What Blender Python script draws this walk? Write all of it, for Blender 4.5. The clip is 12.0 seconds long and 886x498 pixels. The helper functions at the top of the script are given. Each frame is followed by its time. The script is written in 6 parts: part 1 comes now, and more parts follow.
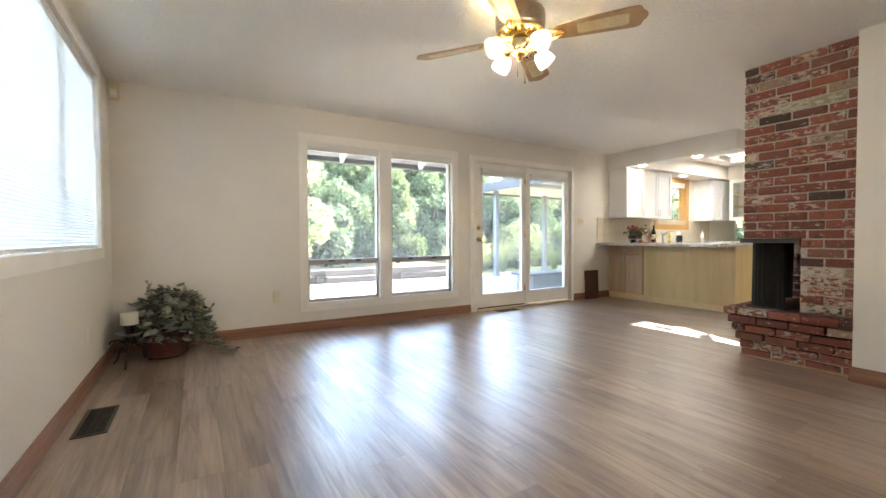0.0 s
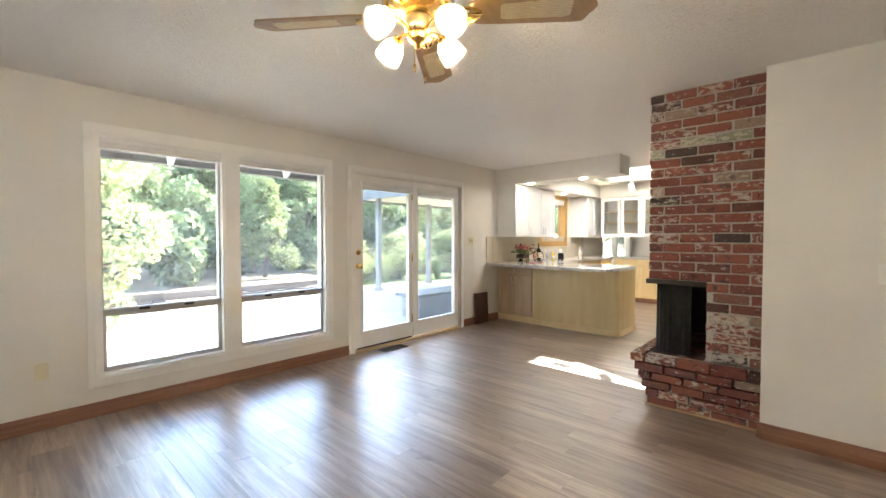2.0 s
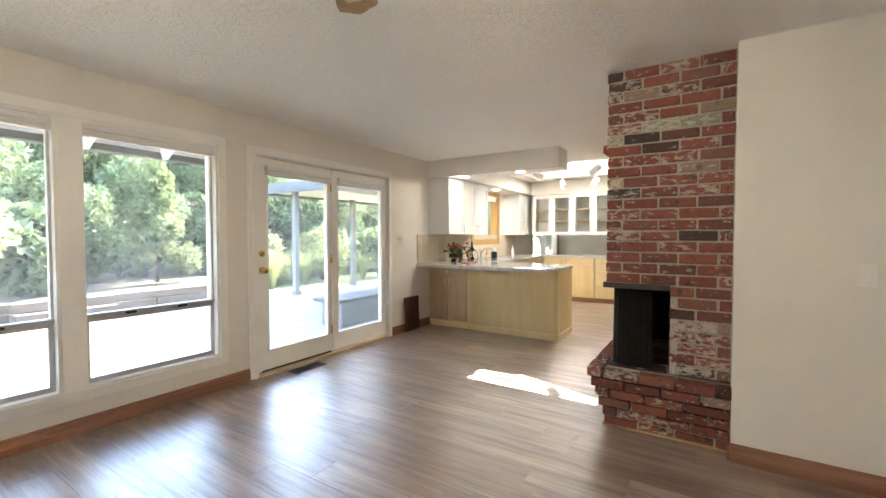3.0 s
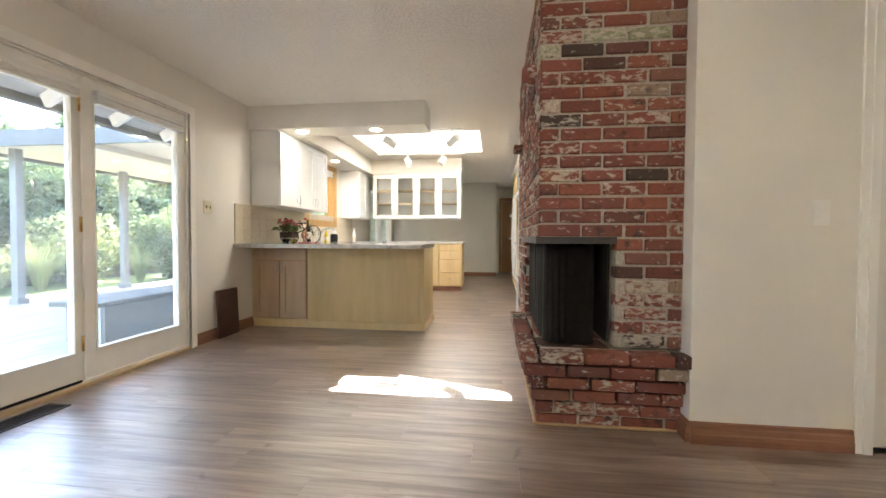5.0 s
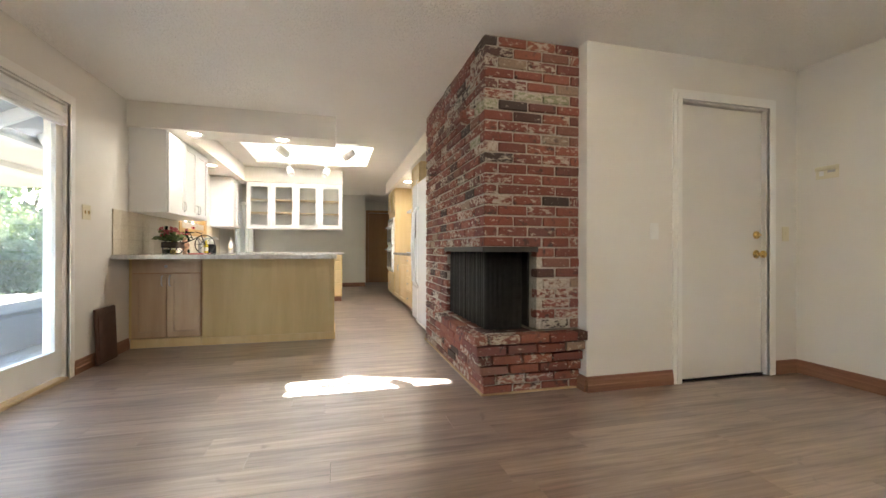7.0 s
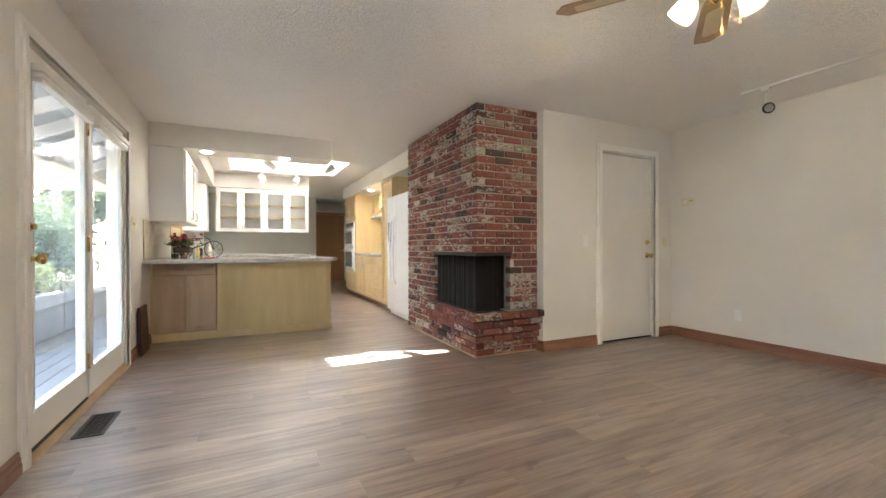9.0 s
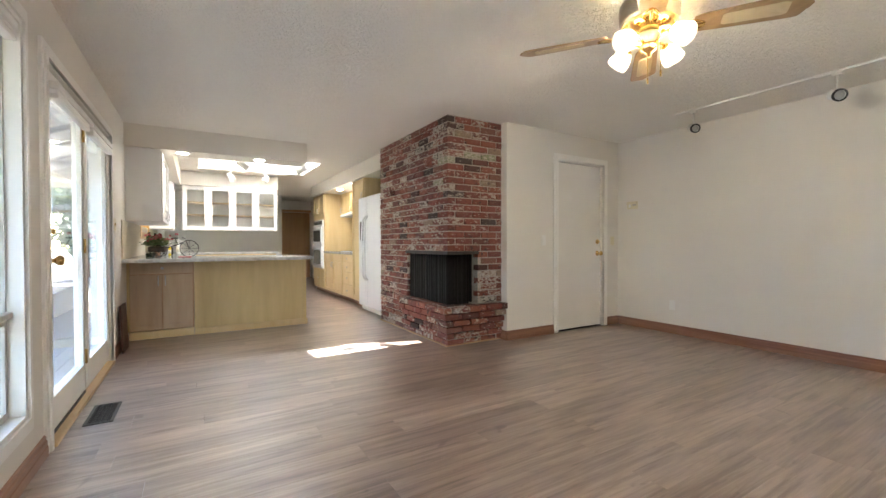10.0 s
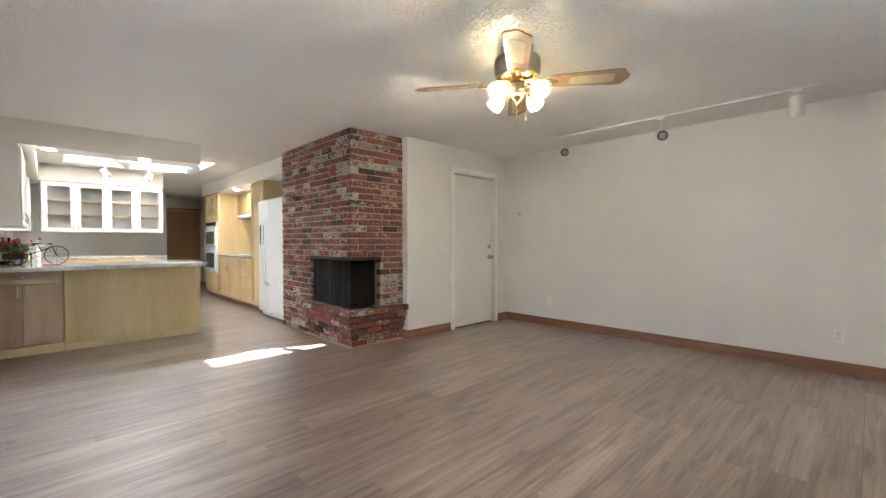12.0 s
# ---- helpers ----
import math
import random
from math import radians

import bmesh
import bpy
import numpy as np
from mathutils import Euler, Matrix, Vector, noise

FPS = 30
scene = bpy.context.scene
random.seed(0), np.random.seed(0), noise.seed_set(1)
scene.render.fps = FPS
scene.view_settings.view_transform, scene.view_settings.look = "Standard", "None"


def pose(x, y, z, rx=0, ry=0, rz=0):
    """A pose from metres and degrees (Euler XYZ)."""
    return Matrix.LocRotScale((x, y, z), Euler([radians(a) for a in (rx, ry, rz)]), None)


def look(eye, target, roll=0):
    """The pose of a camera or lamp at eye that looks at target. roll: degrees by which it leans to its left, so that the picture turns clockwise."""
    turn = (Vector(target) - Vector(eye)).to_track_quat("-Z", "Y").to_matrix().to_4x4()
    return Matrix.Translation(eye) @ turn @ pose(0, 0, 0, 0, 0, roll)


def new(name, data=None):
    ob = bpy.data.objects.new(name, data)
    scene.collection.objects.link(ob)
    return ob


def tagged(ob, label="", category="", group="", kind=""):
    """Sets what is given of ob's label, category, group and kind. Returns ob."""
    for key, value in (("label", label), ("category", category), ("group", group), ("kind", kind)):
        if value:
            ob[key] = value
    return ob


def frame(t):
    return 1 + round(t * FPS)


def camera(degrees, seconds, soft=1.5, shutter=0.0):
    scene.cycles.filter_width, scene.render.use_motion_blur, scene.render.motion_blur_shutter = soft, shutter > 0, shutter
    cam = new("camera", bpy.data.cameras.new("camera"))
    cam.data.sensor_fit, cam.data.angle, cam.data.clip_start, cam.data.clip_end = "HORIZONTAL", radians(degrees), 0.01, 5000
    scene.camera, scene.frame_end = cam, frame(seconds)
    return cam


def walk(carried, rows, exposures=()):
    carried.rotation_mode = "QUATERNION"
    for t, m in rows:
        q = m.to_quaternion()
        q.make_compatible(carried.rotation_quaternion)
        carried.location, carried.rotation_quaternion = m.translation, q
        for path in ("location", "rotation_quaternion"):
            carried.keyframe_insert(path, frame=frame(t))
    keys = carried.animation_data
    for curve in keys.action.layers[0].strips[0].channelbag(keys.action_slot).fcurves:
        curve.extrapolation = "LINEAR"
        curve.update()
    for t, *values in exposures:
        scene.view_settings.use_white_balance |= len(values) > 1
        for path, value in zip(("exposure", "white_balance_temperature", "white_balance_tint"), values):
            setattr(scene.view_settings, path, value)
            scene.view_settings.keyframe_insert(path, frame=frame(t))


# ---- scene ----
cam = camera(94.2, 12.0)
PATH = [
    (0, (0.361, 0.466, 1.005), (1.387, 2.181, 0.952), -0.25),
    (0.5, (0.447, 0.586, 1.100), (1.588, 2.228, 1.048), -0.20),
    (1, (0.562, 0.740, 1.194), (1.806, 2.305, 1.140), -0.10),
    (1.5, (0.701, 0.941, 1.260), (2.062, 2.406, 1.203), -0.10),
    (2, (0.881, 1.154, 1.304), (2.349, 2.511, 1.252), 0.00),
    (2.5, (1.104, 1.368, 1.328), (2.679, 2.599, 1.276), -0.05),
    (3, (1.357, 1.579, 1.301), (3.042, 2.655, 1.240), 0.00),
    (3.5, (1.589, 1.782, 1.234), (3.372, 2.687, 1.173), 0.10),
    (5.5, (2.191, 2.552, 0.925), (4.190, 2.578, 0.888), 0.30),
    (6, (2.165, 2.712, 0.905), (4.158, 2.539, 0.889), 0.30),
    (6.5, (1.982, 2.905, 0.924), (3.950, 2.548, 0.913), 0.20),
    (7, (1.765, 3.098, 0.968), (3.700, 2.593, 0.972), 0.15),
    (9, (0.990, 4.093, 1.037), (2.794, 3.230, 1.029), -0.10),
    (9.5, (0.834, 4.243, 1.050), (2.601, 3.305, 1.033), -0.10),
    (10, (0.710, 4.366, 1.072), (2.428, 3.339, 1.045), -0.15),
    (10.5, (0.608, 4.443, 1.100), (2.264, 3.322, 1.061), -0.20),
    (11, (0.532, 4.485, 1.128), (2.125, 3.272, 1.085), -0.20),
    (11.5, (0.472, 4.510, 1.148), (1.990, 3.203, 1.107), -0.15),
    (12, (0.428, 4.515, 1.160), (1.871, 3.130, 1.124), -0.10),
]
EXPOSURE = 4.98
walk(cam, [(t, look(eye, target, roll)) for t, eye, target, roll in PATH], [(0.0, EXPOSURE, 6720, 10), (6.5, EXPOSURE, 6800, 10), (9.5, EXPOSURE + 0.02, 6500, 10), (12.0, EXPOSURE + 0.03, 6170, 10)])

# ---- world, sun and sky ----
SUN_ELEV, SUN_AZ = 38.8, 5.9  # azimuth counted from +x towards +y
world = bpy.data.worlds.new("world")
scene.world = world
world.use_nodes = True
wn = world.node_tree
sky = wn.nodes.new("ShaderNodeTexSky")
sky.sky_type = "NISHITA"
sky.sun_disc = False
sky.sun_elevation, sky.sun_rotation = radians(SUN_ELEV), radians(90 - SUN_AZ)
wn.links.new(sky.outputs[0], wn.nodes["Background"].inputs[0])
wn.nodes["Background"].inputs[1].default_value = 0.15
sun = new("sun", bpy.data.lights.new("sun", "SUN"))
sun.data.energy, sun.data.angle, sun.data.color = 2.2, radians(0.5), (1.0, 0.95, 0.86)
sd = Vector((math.cos(radians(SUN_ELEV)) * math.cos(radians(SUN_AZ)), math.cos(radians(SUN_ELEV)) * math.sin(radians(SUN_AZ)), math.sin(radians(SUN_ELEV))))
sun.matrix_world = look(sd * 30, (0, 0, 0))


# ---- materials ----
def node_mat(name):
    m = bpy.data.materials.new(name)
    m.use_nodes = True
    return m, m.node_tree, m.node_tree.nodes["Principled BSDF"]


def ramp(nt, fac, stops, mode="LINEAR"):
    r = nt.nodes.new("ShaderNodeValToRGB")
    r.color_ramp.interpolation = mode
    while len(r.color_ramp.elements) < len(stops):
        r.color_ramp.elements.new(0.5)
    for e, (p, c) in zip(r.color_ramp.elements, stops):
        e.position, e.color = p, (*c, 1) if len(c) == 3 else c
    nt.links.new(fac, r.inputs[0])
    return r.outputs[0]


def coords(nt, scale=(1, 1, 1), jitter=False, turn=(0, 0, 0)):
    tc = nt.nodes.new("ShaderNodeTexCoord")
    mp = nt.nodes.new("ShaderNodeMapping")
    mp.inputs["Scale"].default_value = scale
    mp.inputs["Rotation"].default_value = turn
    nt.links.new(tc.outputs["Object"], mp.inputs[0])
    if jitter:
        oi = nt.nodes.new("ShaderNodeObjectInfo")
        mul = nt.nodes.new("ShaderNodeVectorMath")
        mul.operation = "MULTIPLY_ADD"
        nt.links.new(oi.outputs["Random"], mul.inputs[0])
        mul.inputs[1].default_value = (37.0, 91.0, 53.0)
        nt.links.new(mp.outputs[0], mul.inputs[2])
        return mul.outputs[0]
    return mp.outputs[0]


def noise_tex(nt, vec, scale, detail=4, rough=0.55, dist=0.0):
    n = nt.nodes.new("ShaderNodeTexNoise")
    n.inputs["Scale"].default_value, n.inputs["Detail"].default_value = scale, detail
    n.inputs["Roughness"].default_value, n.inputs["Distortion"].default_value = rough, dist
    nt.links.new(vec, n.inputs["Vector"])
    return n.outputs["Fac"]


def mix(nt, fac, a, b, mode="MIX"):
    m = nt.nodes.new("ShaderNodeMix")
    m.data_type, m.blend_type = "RGBA", mode
    for sock, v in ((m.inputs[0], fac), (m.inputs[6], a), (m.inputs[7], b)):
        if isinstance(v, (int, float)):
            sock.default_value = v
        elif isinstance(v, tuple):
            sock.default_value = (*v, 1)
        else:
            nt.links.new(v, sock)
    return m.outputs[2]


def bump(nt, bsdf, height, strength, dist=0.01):
    b = nt.nodes.new("ShaderNodeBump")
    b.inputs["Strength"].default_value, b.inputs["Distance"].default_value = strength, dist
    nt.links.new(height, b.inputs["Height"])
    nt.links.new(b.outputs[0], bsdf.inputs["Normal"])


def plain(name, col, rough=0.5, metal=0.0, var=0.06, scale=6.0, bscale=120.0, bstr=0.08, spec=0.5):
    """Paint, metal or plastic with slight unevenness at two scales."""
    m, nt, b = node_mat(name)
    v = coords(nt)
    n1 = noise_tex(nt, v, scale, 3)
    lo, hi = tuple(c * (1 - var) for c in col), tuple(min(1, c * (1 + var)) for c in col)
    nt.links.new(ramp(nt, n1, [(0.3, lo), (0.7, hi)]), b.inputs["Base Color"])
    b.inputs["Roughness"].default_value, b.inputs["Metallic"].default_value = rough, metal
    b.inputs["Specular IOR Level"].default_value = spec
    bump(nt, b, noise_tex(nt, v, bscale, 2), bstr, 0.004)
    return m


def wood(name, dark, light, rough=0.4, grain=(1.2, 14, 14), jitter=True, bstr=0.1, lo=0.3, hi=0.7):
    """Wood whose grain runs along the local x axis (or as the scale vector says)."""
    m, nt, b = node_mat(name)
    v = coords(nt, grain, jitter)
    n1 = noise_tex(nt, v, 2.0, 6, 0.6, 0.6)
    v2 = coords(nt, tuple(0.35 * g for g in grain), jitter)
    n2 = noise_tex(nt, v2, 1.5, 2)
    c = ramp(nt, n1, [(lo, dark), (hi, light)])
    c2 = mix(nt, 0.55, c, ramp(nt, n2, [(0.3, dark), (0.7, light)]))
    nt.links.new(c2, b.inputs["Base Color"])
    b.inputs["Roughness"].default_value = rough
    bump(nt, b, n1, bstr, 0.003)
    return m


def emitter(name, col, strength):
    m = bpy.data.materials.new(name)
    m.use_nodes = True
    nt = m.node_tree
    nt.nodes.remove(nt.nodes["Principled BSDF"])
    e = nt.nodes.new("ShaderNodeEmission")
    e.inputs[0].default_value, e.inputs[1].default_value = (*col, 1), strength
    nt.links.new(e.outputs[0], nt.nodes["Material Output"].inputs[0])
    return m


M_WALL = plain("wall_paint", (0.765, 0.73, 0.665), 0.6, var=0.025, scale=1.2, bscale=160, bstr=0.12)
M_WALLG = plain("grey_wall_paint", (0.70, 0.68, 0.62), 0.6, var=0.03, scale=1.2, bscale=160, bstr=0.12)
M_TRIM = plain("white_trim_paint", (0.86, 0.84, 0.79), 0.35, var=0.03, scale=4)
M_WHITE = plain("white_cabinet_paint", (0.78, 0.77, 0.745), 0.35, var=0.02, scale=3)
M_DOOR = plain("door_paint", (0.78, 0.75, 0.69), 0.45, var=0.025, scale=2)
M_APPL = plain("white_appliance_enamel", (0.82, 0.84, 0.86), 0.22, var=0.015, scale=2)
M_BLACK = plain("black_steel", (0.018, 0.016, 0.016), 0.45, 0.3, var=0.25, scale=14)
M_MESH = plain("black_mesh_curtain", (0.022, 0.019, 0.018), 0.5, 0.5, var=0.3, scale=30, bscale=400, bstr=0.5)
M_IRON = plain("dark_lintel_steel", (0.06, 0.056, 0.055), 0.4, 0.8, var=0.2, scale=10)
M_BRASS = plain("polished_brass", (0.78, 0.55, 0.22), 0.16, 1.0, var=0.06, scale=30)
M_ANTIQUE = plain("antique_pewter", (0.34, 0.30, 0.24), 0.3, 0.9, var=0.15, scale=18)
M_STEEL = plain("brushed_steel", (0.55, 0.54, 0.52), 0.3, 1.0, var=0.06, scale=30)
M_ALU = plain("window_aluminium", (0.46, 0.44, 0.41), 0.45, 0.4, var=0.08, scale=20)
M_OVEN = plain("oven_black_glass", (0.02, 0.02, 0.022), 0.08, var=0.1)
M_VENT = plain("pewter_register", (0.055, 0.052, 0.048), 0.45, 0.3, var=0.15, scale=40)
M_DARK = plain("duct_dark", (0.015, 0.013, 0.012), 0.8, var=0.1)
M_FLAP = plain("dark_brown_panel", (0.075, 0.032, 0.022), 0.45, var=0.2, scale=10)
M_IVORY = plain("ivory_plastic", (0.72, 0.66, 0.48), 0.4, var=0.03)
M_PLASTIC = plain("white_plastic", (0.82, 0.81, 0.77), 0.4, var=0.02)
M_BASE = wood("baseboard_wood", (0.17, 0.070, 0.040), (0.34, 0.170, 0.100), 0.4, (1.0, 1.0, 30), False)
M_OAKTRIM = wood("quarter_round_oak", (0.40, 0.26, 0.12), (0.62, 0.44, 0.24), 0.4, (2, 2, 20), False)
M_MAPLE = wood("maple", (0.50, 0.36, 0.160), (0.68, 0.52, 0.258), 0.42, (6, 6, 0.7))
M_MAPLE_D = wood("maple_door", (0.40, 0.265, 0.155), (0.585, 0.425, 0.275), 0.42, (6, 6, 0.7))
M_MAPLE_IN = wood("maple_side", (0.60, 0.43, 0.20), (0.74, 0.57, 0.32), 0.42, (6, 6, 0.7))
M_WINWOOD = wood("oak_window_trim", (0.38, 0.20, 0.055), (0.58, 0.34, 0.11), 0.4, (6, 6, 1.0))
M_BROWNDOOR = wood("brown_door_veneer", (0.34, 0.17, 0.07), (0.48, 0.265, 0.12), 0.45, (7, 7, 0.6))
M_BLADE = wood("fan_blade_wood", (0.28, 0.165, 0.075), (0.48, 0.31, 0.155), 0.4, (2, 22, 22))
M_DECK = wood("deck_board_wood", (0.20, 0.183, 0.163), (0.36, 0.333, 0.298), 0.75, (1.0, 16, 16))
M_FASCIA = plain("dark_fascia_paint", (0.10, 0.10, 0.098), 0.6, var=0.1, scale=3)
M_GREYP = plain("grey_exterior_paint", (0.19, 0.187, 0.18), 0.6, var=0.08, scale=3)
M_EAVE = plain("eave_paint", (0.40, 0.40, 0.40), 0.7, var=0.1, scale=3)
M_SOFFIT = plain("porch_ceiling_paint", (0.66, 0.62, 0.54), 0.6, var=0.04, scale=2)
M_TIMBER = wood("retaining_timber", (0.07, 0.05, 0.036), (0.16, 0.118, 0.086), 0.8, (1.0, 14, 14))


def ceiling_mat():
    m, nt, b = node_mat("knockdown_ceiling")
    v = coords(nt)
    n = noise_tex(nt, v, 34.0, 4, 0.6, 1.2)
    n2 = noise_tex(nt, v, 1.1, 2)
    b.inputs["Roughness"].default_value = 0.55
    nt.links.new(ramp(nt, n2, [(0.3, (0.895, 0.87, 0.81)), (0.7, (0.92, 0.895, 0.84))]), b.inputs["Base Color"])
    h = ramp(nt, n, [(0.40, (0, 0, 0)), (0.54, (0.8, 0.8, 0.8)), (0.72, (1, 1, 1))])
    bump(nt, b, h, 0.8, 0.0085)
    return m


def plank_mat():
    """Printed oak planks: unit coordinates, x across and y along each plank."""
    m, nt, b = node_mat("oak_look_vinyl_plank")
    fine = noise_tex(nt, coords(nt, (4.4, 1.0, 9), True), 3.0, 4, 0.6, 0.2)
    band = noise_tex(nt, coords(nt, (1.25, 0.6, 3), True), 3.0, 5, 0.62, 0.5)
    cloud = noise_tex(nt, coords(nt, (0.5, 0.9, 3), True), 2.0, 3, 0.5, 0.3)
    oi = nt.nodes.new("ShaderNodeObjectInfo")
    tone = ramp(nt, oi.outputs["Random"], [(0.0, (0.245, 0.178, 0.139)), (0.3, (0.290, 0.216, 0.171)), (0.65, (0.335, 0.255, 0.204)), (1.0, (0.380, 0.297, 0.242))])
    c = mix(nt, 0.6, tone, ramp(nt, fine, [(0.34, (0.62, 0.56, 0.52)), (0.60, (1.12, 1.12, 1.12))]), "MULTIPLY")
    c = mix(nt, 0.9, c, ramp(nt, band, [(0.35, (0.44, 0.38, 0.34)), (0.50, (0.90, 0.88, 0.86)), (0.64, (1.16, 1.16, 1.16))]), "MULTIPLY")
    c = mix(nt, 0.8, c, ramp(nt, cloud, [(0.3, (0.74, 0.69, 0.65)), (0.64, (1.10, 1.10, 1.10))]), "MULTIPLY")
    # knots
    knot = noise_tex(nt, coords(nt, (1.1, 5.0, 5), True), 1.6, 2, 0.5, 0.6)
    c = mix(nt, 0.8, c, ramp(nt, knot, [(0.22, (0.40, 0.33, 0.29)), (0.32, (1.0, 1.0, 1.0))]), "MULTIPLY")
    nt.links.new(c, b.inputs["Base Color"])
    nt.links.new(ramp(nt, band, [(0.3, (0.45, 0.45, 0.45)), (0.7, (0.39, 0.39, 0.39))]), b.inputs["Roughness"])
    b.inputs["Coat Weight"].default_value, b.inputs["Coat Roughness"].default_value = 1.0, 0.36
    b.inputs["Coat IOR"].default_value = 1.76
    bump(nt, b, fine, 0.08, 0.002)
    return m


def math_node(nt, op, a, b, c=None):
    n = nt.nodes.new("ShaderNodeMath")
    n.operation = op
    for sock, v in zip(n.inputs, (a, b, c)):
        if isinstance(v, (int, float)):
            sock.default_value = v
        elif v is not None:
            nt.links.new(v, sock)
    return n.outputs[0]


def brick_mat(name, wash):
    """Salvaged brick; wash: how much old lime wash clings to it."""
    m, nt, b = node_mat(name)
    oi = nt.nodes.new("ShaderNodeObjectInfo")
    r = oi.outputs["Random"]
    tone = ramp(nt, r, [(0.0, (0.205, 0.064, 0.046)), (0.16, (0.240, 0.080, 0.056)), (0.34, (0.185, 0.064, 0.050)), (0.50, (0.265, 0.098, 0.064)),
                        (0.64, (0.145, 0.058, 0.048)), (0.76, (0.215, 0.100, 0.072)), (0.86, (0.085, 0.040, 0.034)), (0.92, (0.060, 0.040, 0.036)), (0.955, (0.30, 0.22, 0.165)), (0.988, (0.27, 0.29, 0.185))], "CONSTANT")
    v = coords(nt, (0.203, 0.092, 0.06), True)
    fine = noise_tex(nt, v, 150.0, 5, 0.65)
    c = mix(nt, 0.8, tone, ramp(nt, fine, [(0.3, (0.66, 0.62, 0.60)), (0.7, (1.22, 1.18, 1.15))]), "MULTIPLY")
    # kiln-burnt ends and smears
    burnt = noise_tex(nt, v, 16.0, 2, 0.5, 0.3)
    c = mix(nt, ramp(nt, burnt, [(0.60, (0, 0, 0)), (0.72, (0.85, 0.85, 0.85))]), c, (0.050, 0.030, 0.030))
    # lime wash: a veil on a few bricks, flecks on most
    k1 = math_node(nt, "FRACT", math_node(nt, "MULTIPLY", r, 17.0), 0.0)
    k2 = math_node(nt, "POWER", k1, 3.0)
    blot = noise_tex(nt, coords(nt, (0.13, 0.092, 0.075), True), 34.0, 4, 0.6, 0.3)
    lift = math_node(nt, "MULTIPLY_ADD", k2, 0.20, blot)
    w = ramp(nt, math_node(nt, "ADD", lift, wash), [(0.63, (0, 0, 0)), (0.70, (0.62, 0.62, 0.62)), (0.80, (0.88, 0.88, 0.88))])
    c = mix(nt, w, c, mix(nt, fine, (0.42, 0.36, 0.28), (0.66, 0.60, 0.51)))
    nt.links.new(c, b.inputs["Base Color"])
    b.inputs["Roughness"].default_value = 0.85
    bump(nt, b, math_node(nt, "ADD", fine, w), 0.55, 0.004)
    return m


def mortar_mat():
    m, nt, b = node_mat("mortar")
    v = coords(nt)
    n = noise_tex(nt, v, 60.0, 4)
    nt.links.new(ramp(nt, n, [(0.3, (0.33, 0.285, 0.24)), (0.7, (0.53, 0.47, 0.40))]), b.inputs["Base Color"])
    b.inputs["Roughness"].default_value = 0.95
    bump(nt, b, n, 0.6, 0.004)
    return m


def counter_mat():
    m, nt, b = node_mat("grey_white_laminate")
    v = coords(nt)
    n = noise_tex(nt, v, 7.0, 7, 0.68, 1.6)
    n2 = noise_tex(nt, v, 30.0, 4, 0.6)
    c = ramp(nt, n, [(0.32, (0.30, 0.28, 0.26)), (0.48, (0.52, 0.50, 0.47)), (0.62, (0.66, 0.64, 0.61))])
    c = mix(nt, 0.3, c, ramp(nt, n2, [(0.3, (0.35, 0.33, 0.30)), (0.7, (0.72, 0.70, 0.67))]))
    nt.links.new(c, b.inputs["Base Color"])
    b.inputs["Roughness"].default_value = 0.11
    bump(nt, b, n2, 0.02, 0.002)
    return m


def tile_mat():
    m, nt, b = node_mat("beige_stone_tile")
    v = coords(nt, (1, 1, 1), True)
    n = noise_tex(nt, v, 9.0, 5, 0.6)
    nt.links.new(ramp(nt, n, [(0.3, (0.52, 0.44, 0.32)), (0.7, (0.70, 0.63, 0.50))]), b.inputs["Base Color"])
    b.inputs["Roughness"].default_value = 0.4
    bump(nt, b, n, 0.15, 0.003)
    return m


def glass_mat(name, tint=(1, 1, 1), rough=0.0, haze=0.0):
    m, nt, b = node_mat(name)
    b.inputs["Base Color"].default_value = (*tint, 1)
    b.inputs["Transmission Weight"].default_value = 1.0
    b.inputs["Roughness"].default_value = rough
    b.inputs["IOR"].default_value = 1.45
    if haze:
        # pale veil over the view, put into the pane as a translucent share
        tr = nt.nodes.new("ShaderNodeBsdfTranslucent")
        tr.inputs[0].default_value = (0.92, 0.90, 0.84, 1)
        ms = nt.nodes.new("ShaderNodeMixShader")
        n = noise_tex(nt, coords(nt), 2.5, 4)
        nt.links.new(ramp(nt, n, [(0.3, (haze * 0.7,) * 3), (0.7, (haze * 1.3,) * 3)]), ms.inputs[0])
        nt.links.new(b.outputs[0], ms.inputs[1])
        nt.links.new(tr.outputs[0], ms.inputs[2])
        nt.links.new(ms.outputs[0], nt.nodes["Material Output"].inputs[0])
    return m


def blind_mat():
    m, nt, b = node_mat("cellular_blind_fabric")
    v = coords(nt)
    n = noise_tex(nt, v, 300.0, 2)
    nt.links.new(ramp(nt, n, [(0.3, (0.80, 0.79, 0.78)), (0.7, (0.88, 0.87, 0.86))]), b.inputs["Base Color"])
    b.inputs["Roughness"].default_value = 0.9
    tr = nt.nodes.new("ShaderNodeBsdfTranslucent")
    tr.inputs[0].default_value = (0.92, 0.91, 0.90, 1)
    ms = nt.nodes.new("ShaderNodeMixShader")
    ms.inputs[0].default_value = 0.135
    nt.links.new(b.outputs[0], ms.inputs[1])
    nt.links.new(tr.outputs[0], ms.inputs[2])
    nt.links.new(ms.outputs[0], nt.nodes["Material Output"].inputs[0])
    return m


